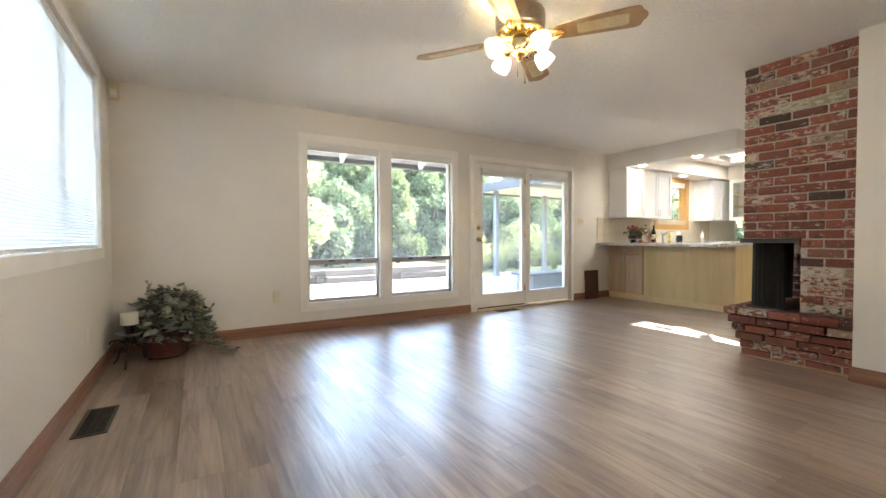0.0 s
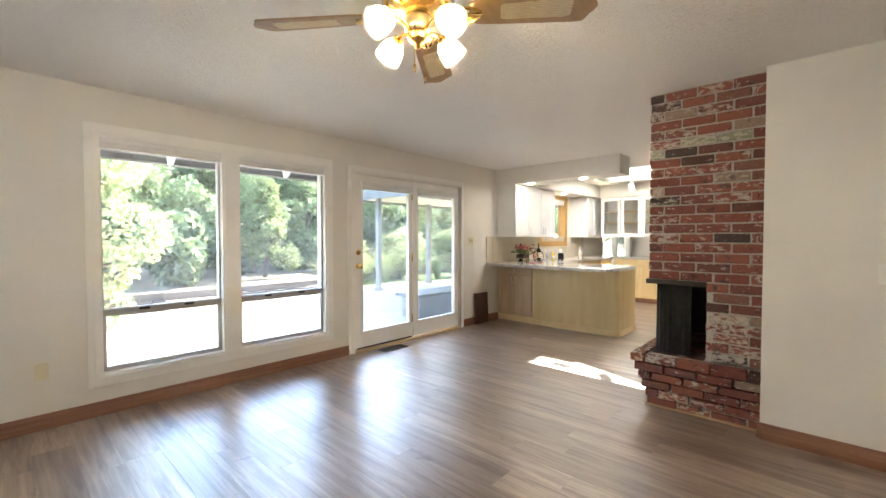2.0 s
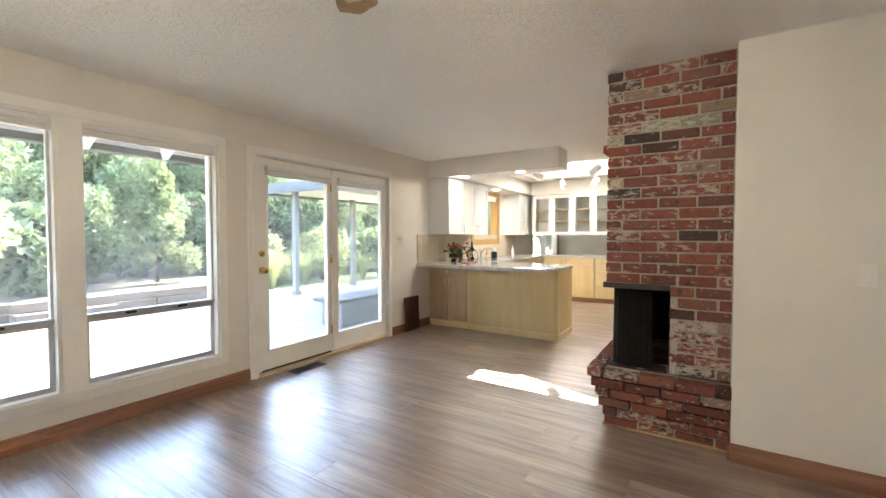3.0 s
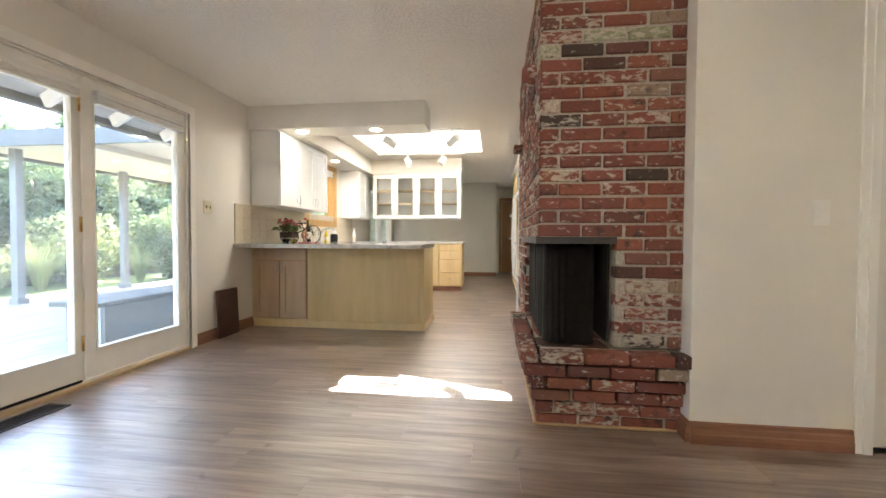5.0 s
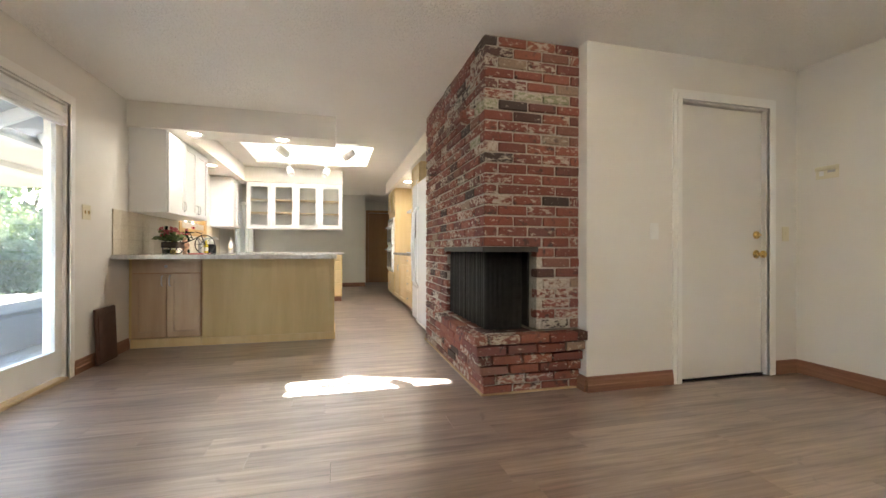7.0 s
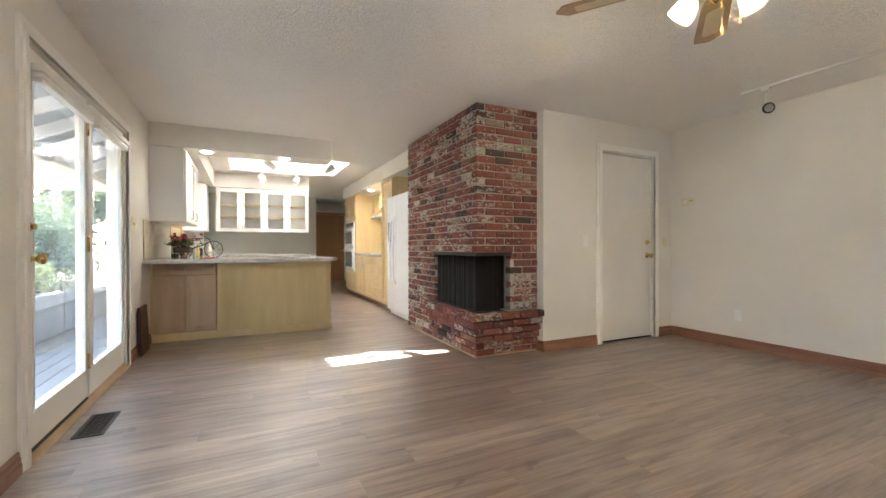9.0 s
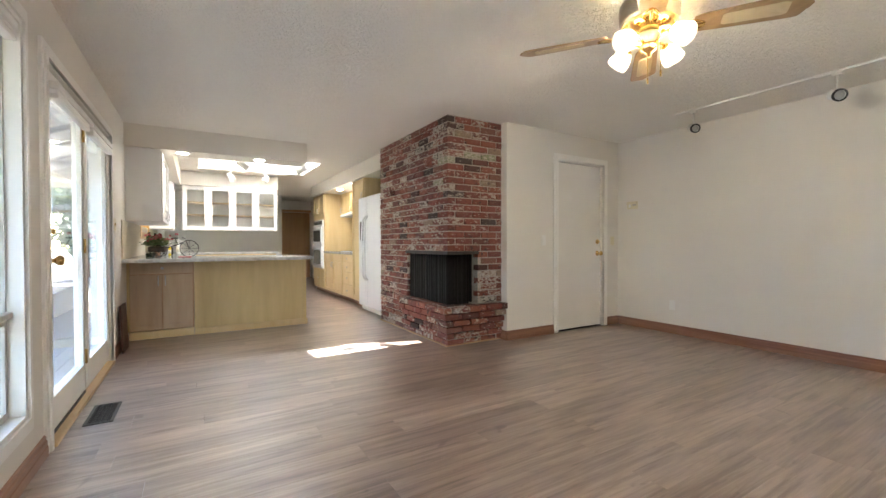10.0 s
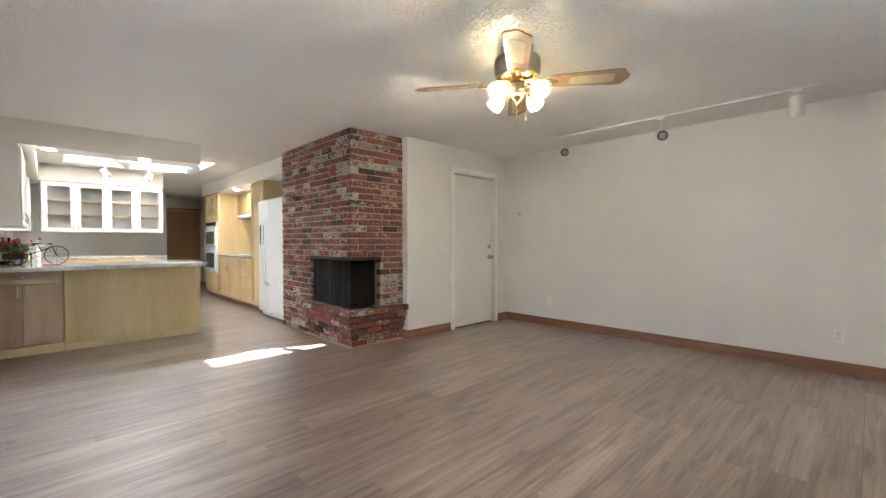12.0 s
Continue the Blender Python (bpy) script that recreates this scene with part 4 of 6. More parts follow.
def lay(parent, x0, x1, y0, y1, z0, along, meshes):
    """One brick in the box given; along: the axis of its length."""
    ob = new("brick", rb.choice(meshes))
    ob.parent = parent
    ob.matrix_parent_inverse = Matrix.Translation(-parent.location)
    ob.location = ((x0 + x1) / 2, (y0 + y1) / 2, z0 + BH / 2 + rb.uniform(-0.001, 0.001))
    if along == "x":
        ob.scale = (x1 - x0, y1 - y0, BH)
    else:
        ob.rotation_euler = (0, 0, radians(90))
        ob.scale = (y1 - y0, x1 - x0, BH)
    ob.location += Vector((rb.uniform(-0.003, 0.003), rb.uniform(-0.003, 0.003), 0))
    return ob


def runs(a0, a1, first):
    """Brick spans from a0 to a1, beginning with one of the length first."""
    out, a, ln = [], a0, first
    while a < a1 - 0.02:
        b = min(a + ln * rb.uniform(0.985, 1.015), a1)
        if a1 - b < 0.05:
            b = a1
        out.append((a, b))
        a, ln = b + JT, BL
    return out


fp = thing("fireplace", "floor-to-ceiling corner fireplace of whitewashed red used brick", "fireplace", (5.0, 1.8, 0))
FBY, FBX, FBZ = 1.765, 5.285, 0.955               # firebox: right edge, far edge, top
FBC = round(FBZ / CH)
# mortar core, set back behind the brick faces, open at the firebox
r_ = 0.011
for c in ((BX + r_, BX1, 1.272, BY - r_, FBC * CH, CEIL), (BX + r_, FBX + 0.35, 1.272, FBY - 0.002, HZ, FBC * CH), (FBX + 0.352, BX1, 1.272, BY - r_, HZ, FBC * CH), (FBX + 0.002, FBX + 0.351, FBY - 0.001, BY - r_, HZ, FBC * CH), (BX + r_, BX1, 1.272, BY - r_, 0.0, HZ - 0.012)):
    child("mortar_core", bx(*c), M_MORTAR, fp, "grey-beige mortar")
front = child("front_face", bx(BX + 0.014, BX + 0.06, BY0, BY - 0.014, FBC * CH + 0.001, CEIL - 0.001), M_MORTAR, fp, "brick front face with mortar joints")
side = child("side_face", bx(BX + 0.06, BX1, BY - 0.06, BY - 0.014, FBC * CH + 0.001, CEIL - 0.001), M_MORTAR, fp, "brick side face with mortar joints")
front.location, side.location = (0, 0, 0), (0, 0, 0)


def lay2(face, *a):
    """A brick under a face that itself belongs to the fireplace, all in world coordinates."""
    ob = lay(fp, *a, BRICKS_SIDE if face == side else BRICKS)
    ob.parent = face
    ob.matrix_parent_inverse = Matrix()
    return ob


hearth = child("hearth", bx(BX + 0.016, 5.25, 1.36, BY - 0.016, HZ - 0.03, HZ - 0.014), M_MORTAR, fp, "raised corbelled brick hearth")
front.matrix_parent_inverse = side.matrix_parent_inverse = hearth.matrix_parent_inverse = Matrix.Translation(-fp.location)
for c in range(HC, NC):
    z = c * CH + 0.004
    odd = c % 2
    ytop = BY if not odd else BY - BD - JT
    y_lo = BY0
    for a, b in runs(0, ytop - y_lo, BL if not odd else BL):
        y1, y0 = ytop - a, ytop - b
        if c < FBC and y1 > FBY + 0.01:
            if y0 < FBY - 0.05:
                y1 = FBY
            else:
                continue
        lay2(front, BX, BX + BD, y0, y1, z, "y")
    xs = BX + BD + JT if not odd else BX
    for a, b in runs(xs, BX1, BL):
        if c < FBC and a < FBX - 0.01:
            if b > FBX + 0.05:
                a = FBX
            else:
                continue
        ox = 0.0
        if (c, round(a, 1)) in ((27, 4.5),):
            ox = 0.05
        lay2(side, a, b, BY - BD, BY + ox, z, "x")
# corbelled hearth: each course steps out a little
for c in range(HC):
    out = (0.0, 0.016, 0.036, 0.058, 0.082, 0.105)[c]
    z = c * CH + 0.004
    xf, yf = BX + 0.003 - out, BY + out * 0.95
    odd = c % 2
    xend = 5.26 + 0.02 * c
    ytop = yf if not odd else yf - BD - JT
    rend = 1.441
    for a, b in runs(0, ytop - rend, BL):
        lay2(hearth, xf, xf + BD + (0.02 if c < 5 else 0.0), ytop - b, ytop - a, z, "y")
    xs = xf + BD + JT if not odd else xf
    for a, b in runs(xs, xend, BL):
        lay2(hearth, a, b, yf - BD, yf, z, "x")
    for a, b in runs(xend + JT, BX1, BL * 0.7):
        lay2(side, a, b, BY - BD, BY, z, "x")
# top of the hearth behind the edge bricks
for a, b in runs(BX + 0.02, FBX, BL):
    lay2(hearth, a, b, FBY + 0.02, BY - 0.01, (HC - 1) * CH + 0.002, "x")
# two projecting bricks on the side face
lay2(side, 4.57, 4.67, BY - 0.02, BY + 0.075, 27 * CH + 0.004, "x")
lay2(side, 5.62, 5.72, BY - 0.02, BY + 0.075, 24 * CH + 0.004, "x")
# firebox, steel lintel and mesh curtain
bm = bmesh.new()
box(bm, BX + 0.12, FBX, FBY, FBY + 0.012, HZ, FBC * CH), box(bm, FBX - 0.012, FBX, FBY + 0.012, BY - 0.10, HZ, FBC * CH)
child("firebox", bm, M_DARK, fp, "sooty black firebox")
bm = bmesh.new()
box(bm, BX - 0.016, BX + 0.03, FBY, BY + 0.016, FBC * CH - 0.034, FBC * CH + 0.002), box(bm, BX + 0.03, FBX, BY - 0.03, BY + 0.016, FBC * CH - 0.034, FBC * CH + 0.002)
child("lintel", bm, M_IRON, fp, "dark steel lintel angle")


def curtain(pts, z0, z1):
    """A hanging mesh curtain with soft vertical folds along a line of points."""
    bm = bmesh.new()
    path = []
    for (xa, ya), (xb, yb) in zip(pts, pts[1:]):
        ln = math.hypot(xb - xa, yb - ya)
        n = max(2, int(ln / 0.006))
        for k in range(n):
            f = k / n
            path.append((xa + (xb - xa) * f, ya + (yb - ya) * f, -(yb - ya) / ln, (xb - xa) / ln))
    prev = None
    for k, (x, y, nx, ny) in enumerate(path):
        o = 0.004 * math.sin(k * 0.9 + math.sin(k * 0.21) * 2) + 0.004 * math.sin(k * 0.31 + 1)
        a = bm.verts.new((x + nx * o, y + ny * o, z0))
        b = bm.verts.new((x + nx * o * 0.5, y + ny * o * 0.5, z1))
        if prev:
            f = bm.faces.new((prev[0], a, b, prev[1]))
            f.smooth = True
        prev = (a, b)
    bmesh.ops.solidify(bm, geom=bm.faces[:], thickness=0.002)
    return bm


Z0, Z1 = HZ + 0.006, FBC * CH - 0.036
child("mesh_curtain", curtain([(BX + 0.035, FBY + 0.10), (BX + 0.035, BY - 0.09), (BX + 0.06, BY - 0.05), (BX + 0.10, BY - 0.035), (4.84, BY - 0.035)], Z0, Z1), M_MESH, fp, "black woven mesh curtain")
child("mesh_curtain", curtain([(4.87, BY - 0.035), (FBX - 0.02, BY - 0.035)], Z0, Z1), M_MESH, fp, "black woven mesh curtain")
child("curtain_bar", bx(4.84, 4.87, BY - 0.05, BY - 0.03, Z0, Z1, 0.003), M_BLACK, fp, "black upright bar")
solid("quarter_round", bx(BX + 0.005, BX1, BY + 0.001, BY + 0.018, 0.0005, 0.018, 0.005), M_OAKTRIM, "pale oak quarter round along the brick base", "trim", "structure")
solid("quarter_round", bx(BX - 0.002, BX + 0.016, 1.44, BY + 0.018, 0.0005, 0.018, 0.005), M_OAKTRIM, "pale oak quarter round along the brick base", "trim", "structure")


# ---- kitchen ----
def shaker_door(parent, face, sgn, axis, a0, a1, z0, z1, mat, handle=None, hmat=None, glass=None, rail=0.058):
    """A framed door on a cabinet front. face: the front plane, sgn: the way it faces along the other axis."""
    def put(bm, p0, p1, q0, q1, r0, r1):
        # p: along the front, q: depth out of the front, r: height
        f0, f1 = sorted((face + sgn * q0, face + sgn * q1))
        if axis == "x":
            box(bm, p0, p1, f0, f1, r0, r1)
        else:
            box(bm, f0, f1, p0, p1, r0, r1)
    bm = bmesh.new()
    put(bm, a0, a0 + rail, 0.001, 0.020, z0, z1), put(bm, a1 - rail, a1, 0.001, 0.020, z0, z1)
    put(bm, a0 + rail, a1 - rail, 0.001, 0.020, z0, z0 + rail), put(bm, a0 + rail, a1 - rail, 0.001, 0.020, z1 - rail, z1)
    if not glass:
        put(bm, a0 + rail, a1 - rail, 0.001, 0.007, z0 + rail, z1 - rail)
    d = child_of("door", bm, mat, parent)
    if glass:
        bm = bmesh.new()
        put(bm, a0 + rail + 0.0005, a1 - rail - 0.0005, 0.007, 0.011, z0 + rail + 0.0005, z1 - rail - 0.0005)
        child_of("glass_panel", bm, glass, d, "obscure glass panel").visible_shadow = False
    if handle:
        ha, hz, vertical = handle
        bm = bmesh.new()
        L = 0.05
        n_ = (0, sgn, 0) if axis == "x" else (sgn, 0, 0)
        c = (ha, face, hz) if axis == "x" else (face, ha, hz)
        t = (0, 0, 1) if vertical else ((1, 0, 0) if axis == "x" else (0, 1, 0))
        C, N, Tt = Vector(c), Vector(n_), Vector(t)
        tube(bm, [C + N * 0.0195 - Tt * L, C + N * 0.042 - Tt * L * 0.85, C + N * 0.046, C + N * 0.042 + Tt * L * 0.85, C + N * 0.0195 + Tt * L], 0.006, 6)
        child_of("handle", bm, hmat or M_STEEL, d, "brushed steel handle")
    return d


def child_of(name, bm, mat, parent, label=""):
    ob = part(name, bm, mat, parent, label)
    top = parent
    while top.parent:
        top = top.parent
    ob.matrix_parent_inverse = Matrix.Translation(-top.location) if parent == top else Matrix()
    return ob


def drawer(parent, face, sgn, axis, a0, a1, z0, z1, mat, knob=True):
    f0, f1 = sorted((face + sgn * 0.001, face + sgn * 0.020))
    bm = bx(a0, a1, f0, f1, z0, z1, 0.003) if axis == "x" else bx(f0, f1, a0, a1, z0, z1, 0.003)
    d = child_of("drawer_front", bm, mat, parent)
    if knob:
        am, zm = (a0 + a1) / 2, (z0 + z1) / 2
        prof = [(0, 0), (0.006, 0), (0.006, 0.012), (0.014, 0.018), (0.014, 0.024), (0, 0.028)]
        m = (TO_Y if sgn < 0 else Matrix.Rotation(radians(-90), 4, "X")) if axis == "x" else (TO_X if sgn < 0 else Matrix.Rotation(radians(90), 4, "Y"))
        c = (am, face + sgn * 0.02, zm) if axis == "x" else (face + sgn * 0.02, am, zm)
        child_of("knob", lathe(prof, 12, c, m), M_STEEL, d, "small steel knob")
    return d


# peninsula: a door cabinet at the wall, a panelled back beyond it
PX, PY0 = 6.40, 3.11
pc = thing("base_cabinet", "maple peninsula cabinet with a drawer over two doors", "cabinet", (PX + 0.3, 4.7, 0))
child("body", bx(PX + 0.016, PX + 0.62, 4.40, NY - 0.002, 0.09, 0.872, 0.002), M_MAPLE, pc)
# thin brown sheet added behind the fronts to darken their gaps like shade
child("reveal_frame", bx(PX + 0.008, PX + 0.0155, 4.402, 5.010, 0.092, 0.870), M_BROWNDOOR, pc, "dark sheet standing for the shade between the doors")
child("filler_strip", bx(PX, PX + 0.015, 5.011, NY - 0.002, 0.09, 0.872, 0.002), M_MAPLE, pc)
child("toe_board", bx(PX - 0.012, PX + 0.6, 4.40, NY - 0.02, 0.0, 0.089, 0.002), M_MAPLE_IN, pc, "pale wood plinth board")
drawer(pc, PX, -1, "y", 4.408, 5.006, 0.733, 0.864, M_MAPLE_D)
shaker_door(pc, PX, -1, "y", 4.410, 4.704, 0.10, 0.724, M_MAPLE_D, (4.678, 0.655, True))
shaker_door(pc, PX, -1, "y", 4.714, 5.006, 0.10, 0.724, M_MAPLE_D, (4.745, 0.655, True))
pp = thing("kitchen_peninsula", "maple-panelled back of the kitchen peninsula", "cabinet", (PX + 0.3, 3.7, 0))
child("back_panel", bx(PX - 0.004, PX + 0.62, PY0 + 0.055, 4.396, 0.075, 0.872, 0.002), M_MAPLE, pp, "plain maple veneer back panel")
child("corner_post", bx(PX - 0.010, PX + 0.63, PY0, PY0 + 0.054, 0.075, 0.872, 0.003), M_MAPLE, pp, "maple end panel")
child("toe_board", bx(PX - 0.018, PX + 0.64, PY0 - 0.012, 4.396, 0.0, 0.075, 0.003), M_MAPLE_IN, pp, "pale wood plinth board")

CT = 0.915
bm = bmesh.new()
box(bm, 6.055, 7.04, 3.085, NY - 0.003, CT - 0.040, CT)
bmesh.ops.bevel(bm, geom=[e for e in bm.edges if abs(e.verts[0].co.x - e.verts[1].co.x) < 1e-4 and abs(e.verts[0].co.y - e.verts[1].co.y) < 1e-4 and e.verts[0].co.y < 3.2], offset=0.07, segments=5, affect="EDGES")
bmesh.ops.bevel(bm, geom=[e for e in bm.edges if abs(e.verts[0].co.z - e.verts[1].co.z) < 1e-4 and e.verts[0].co.z > CT - 0.01], offset=0.006, segments=2, affect="EDGES")
solid("peninsula_worktop", bm, M_COUNTER, "glossy grey-white marbled laminate worktop", "worktop")
solid("sink_worktop", bx(7.042, 9.66, 4.38, NY - 0.003, CT - 0.04, CT, 0.004), M_COUNTER, "grey-white marbled worktop under the window", "worktop")
solid("back_worktop", bx(9.662, 10.33, 2.95, NY - 0.003, CT - 0.04, CT, 0.004), M_COUNTER, "grey-white marbled worktop under the glass cabinets", "worktop")
sc = thing("sink_cabinet", "maple base cabinets below the kitchen window", "cabinet", (8.3, 4.6, 0))
child("body", bx(7.03, 9.69, 4.43, NY - 0.004, 0.09, CT - 0.041), M_MAPLE, sc)
child("toe_board", bx(7.03, 9.69, 4.50, NY - 0.004, 0, 0.089), M_MAPLE_IN, sc)
for k in range(5):
    shaker_door(sc, 4.43, -1, "x", 7.14 + k * 0.49, 7.14 + k * 0.49 + 0.48, 0.10, 0.86, M_MAPLE, (7.58 + k * 0.49, 0.78, True))
# back run: door cabinet and drawer stack facing the room
bc = thing("base_cabinet", "maple base cabinet with drawer and door in the back run", "cabinet", (9.9, 3.8, 0))
child("body", bx(9.714, 10.30, 3.40, 4.42, 0.09, CT - 0.041), M_MAPLE, bc)
child("toe_board", bx(9.72, 10.2, 3.40, 4.42, 0, 0.089), M_BASE, bc, "brown plinth board")
for a, b in ((3.415, 3.90), (3.91, 4.40)):
    drawer(bc, 9.70, -1, "y", a, b, 0.735, 0.862, M_MAPLE_IN)
    shaker_door(bc, 9.70, -1, "y", a, b, 0.10, 0.722, M_MAPLE_IN, (a + 0.04, 0.64, True))
ds = thing("drawer_stack", "maple four-drawer cabinet at the end of the back run", "cabinet", (9.9, 3.0, 0))
child("body", bx(9.714, 10.30, 2.975, 3.395, 0.09, CT - 0.041), M_MAPLE, ds)
child("toe_board", bx(9.72, 10.30, 2.985, 3.395, 0, 0.089), M_BASE, ds, "brown plinth board")
for a, b in ((0.762, 0.866), (0.60, 0.750), (0.355, 0.588), (0.11, 0.343)):
    drawer(ds, 9.70, -1, "y", 3.0, 3.385, a, b, M_MAPLE_IN)

# wall cabinets
UZ0, UZ1 = 1.33, SZ - 0.003
def wall_cabinet(x0, x1, doors, label):
    u = thing("wall_cabinet", label, "cabinet", ((x0 + x1) / 2, NY, UZ0))
    child("body", bx(x0, x1, 4.715, NY - 0.002, UZ0, UZ1, 0.002), M_WHITE, u)
    for a, b, h in doors:
        shaker_door(u, 4.715, -1, "x", a, b, UZ0 + 0.004, UZ1 - 0.02, M_WHITE, (h, UZ0 + 0.10, True))
    return u


wall_cabinet(6.385, 6.845, [(6.39, 6.84, 6.808)], "white painted shaker wall cabinet with one door")
wall_cabinet(6.847, 7.66, [(6.852, 7.25, 7.218), (7.258, 7.655, 7.29)], "white painted shaker wall cabinet with two doors")
cc = thing("wall_cabinet", "white painted corner wall cabinet with one door", "cabinet", (9.6, NY, UZ0))
child("body", bx(9.05, 9.78, 4.72, NY - 0.002, UZ0, UZ1 - 0.012, 0.002), M_WHITE, cc)
shaker_door(cc, 4.72, -1, "x", 9.06, 9.45, UZ0 + 0.004, UZ1 - 0.03, M_WHITE, (9.42, UZ0 + 0.10, True))
gc = thing("glass_cabinet", "white hanging cabinet with four obscure-glass doors", "cabinet", (9.6, 3.6, UZ0))
bm = bmesh.new()
GY0, GY1, GX0, GX1 = 2.98, 4.585, 9.475, 9.785
box(bm, GX0, GX1, GY0, GY0 + 0.02, UZ0, UZ1 - 0.012), box(bm, GX0, GX1, GY1 - 0.02, GY1, UZ0, UZ1 - 0.012)
box(bm, GX0, GX1, GY0 + 0.02, GY1 - 0.02, UZ0, UZ0 + 0.02), box(bm, GX0, GX1, GY0 + 0.02, GY1 - 0.02, UZ1 - 0.032, UZ1 - 0.012)
box(bm, GX0, GX1, 3.773, 3.793, UZ0 + 0.02, UZ1 - 0.032)
child("body", bm, M_WHITE, gc)
for z in (1.60, 1.83):
    for a, b in ((GY0 + 0.021, 3.772), (3.794, GY1 - 0.021)):
        child("shelf", bx(GX0 + 0.02, GX1 - 0.01, a, b, z, z + 0.018), M_MAPLE_IN, gc, "pale wood shelf")
for k in range(4):
    a = GY0 + 0.006 + k * 0.3985
    shaker_door(gc, GX0, -1, "y", a, a + 0.392, UZ0 + 0.004, UZ1 - 0.03, M_WHITE, (a + (0.365 if k % 2 == 0 else 0.027), UZ0 + 0.10, True), None, M_REED)
    # white sheet instead of rear glass, added to lighten the cabinet's inside
    child("back_panel", bx(GX1 - 0.008, GX1 - 0.003, a + 0.001, a + 0.395, UZ0 + 0.021, UZ1 - 0.034), M_WHITE, gc, "white sheet in place of back glass, added to brighten the inside")

# oven wall run, facing the sink
RY = 1.99
ot = thing("oven_cabinet", "tall maple cabinet housing a double wall oven", "cabinet", (9.8, 1.6, 0))
child("body", bx(9.67, 10.60, 1.275, RY, 0.09, SZ + 0.008, 0.003), M_MAPLE_IN, ot)
child("toe_board", bx(9.67, 10.60, 1.30, RY - 0.06, 0, 0.089), M_BASE, ot)
shaker_door(ot, RY, 1, "x", 9.69, 10.13, 1.72, 2.14, M_MAPLE, (10.10, 1.80, True))
shaker_door(ot, RY, 1, "x", 10.14, 10.58, 1.72, 2.14, M_MAPLE, (10.17, 1.80, True))
drawer(ot, RY, 1, "x", 9.69, 10.58, 0.12, 0.50, M_MAPLE)
ov = thing("double_oven", "white-trimmed built-in double oven with black glass doors", "oven", (10.1, RY, 0.53))
child("panel", bx(9.74, 10.50, RY + 0.002, RY + 0.03, 0.53, 1.60, 0.004), M_APPL, ov)
child("control_strip", bx(9.78, 10.46, RY + 0.031, RY + 0.036, 1.50, 1.575), M_OVEN, ov, "black control strip")
for z0, z1 in ((0.57, 1.02), (1.07, 1.46)):
    od = child("oven_door", bx(9.755, 10.485, RY + 0.031, RY + 0.055, z0, z1, 0.006), M_APPL, ov, "white oven door")
    child_of("oven_glass", bx(9.82, 10.42, RY + 0.056, RY + 0.059, z0 + 0.05, z1 - 0.09), M_OVEN, od, "black oven glass")
    child_of("oven_handle", tube(bmesh.new(), [(9.81, RY + 0.056, z1 - 0.045), (9.82, RY + 0.095, z1 - 0.045), (10.42, RY + 0.095, z1 - 0.045), (10.43, RY + 0.056, z1 - 0.045)], 0.011, 8), M_APPL, od, "white bar handle")
rc = thing("base_cabinet", "maple base cabinets with doors below the cooktop", "cabinet", (9.0, 1.6, 0))
child("body", bx(8.36, 9.666, 1.275, RY, 0.09, CT - 0.041), M_MAPLE, rc)
child("toe_board", bx(8.36, 9.666, 1.25, RY - 0.06, 0, 0.089), M_BASE, rc)
for a, b, h in ((8.37, 9.01, 8.975), (9.02, 9.655, 9.055)):
    shaker_door(rc, RY, 1, "x", a, b, 0.10, 0.722, M_MAPLE_IN, (h, 0.65, True))
    drawer(rc, RY, 1, "x", a, b, 0.735, 0.862, M_MAPLE_IN, False)
rs = thing("drawer_stack", "maple four-drawer cabinet beside the tall cabinet", "cabinet", (8.0, 1.6, 0))
child("body", bx(7.755, 8.356, 1.275, RY, 0.09, CT - 0.041), M_MAPLE, rs)
child("toe_board", bx(7.755, 8.356, 1.25, RY - 0.06, 0, 0.089), M_BASE, rs)
for a, b in ((0.735, 0.862), (0.56, 0.725), (0.335, 0.55), (0.10, 0.325)):
    drawer(rs, RY, 1, "x", 7.765, 8.346, a, b, M_MAPLE_IN)
solid("cooktop_worktop", bx(7.752, 9.668, 1.275, RY + 0.03, CT - 0.04, CT, 0.004), M_COUNTER, "grey-white marbled worktop beside the ovens", "worktop")
solid("cooktop", bx(8.0, 8.75, 1.40, 1.92, CT + 0.001, CT + 0.014, 0.004), M_APPL, "flat white cooktop set on the worktop", "cooktop")
tl = thing("tall_cabinet", "tall narrow maple cabinet beside the fridge", "cabinet", (7.4, 1.6, 0))
child("body", bx(7.165, 7.748, 1.275, RY + 0.01, 0.09, SZ + 0.008, 0.003), M_MAPLE_IN, tl)
child("toe_board", bx(7.165, 7.748, 1.25, RY - 0.05, 0, 0.089), M_BASE, tl)
shaker_door(tl, RY + 0.01, 1, "x", 7.18, 7.735, 1.80, 2.14, M_MAPLE, (7.22, 1.86, True))
shaker_door(tl, RY + 0.01, 1, "x", 7.18, 7.735, 0.12, 1.79, M_MAPLE, (7.22, 1.10, True))
uh = thing("wall_cabinet", "maple wall cabinet over the range hood", "cabinet", (8.5, 1.5, 1.72))
child("body", bx(7.752, 9.666, 1.275, 1.62, 1.72, SZ + 0.008), M_MAPLE, uh)
for k in range(3):
    shaker_door(uh, 1.62, 1, "x", 7.77 + k * 0.63, 8.39 + k * 0.63, 1.73, 2.14, M_MAPLE, (8.35 + k * 0.63, 1.79, True))
rh = thing("range_hood", "white under-cabinet range hood", "hood", (8.25, 1.5, 1.6))
bm = bmesh.new()
pr_ = [(1.275, 1.60), (1.90, 1.60), (1.90, 1.635), (1.70, 1.715), (1.275, 1.715)]
a = [bm.verts.new((7.78, y, z)) for y, z in pr_]
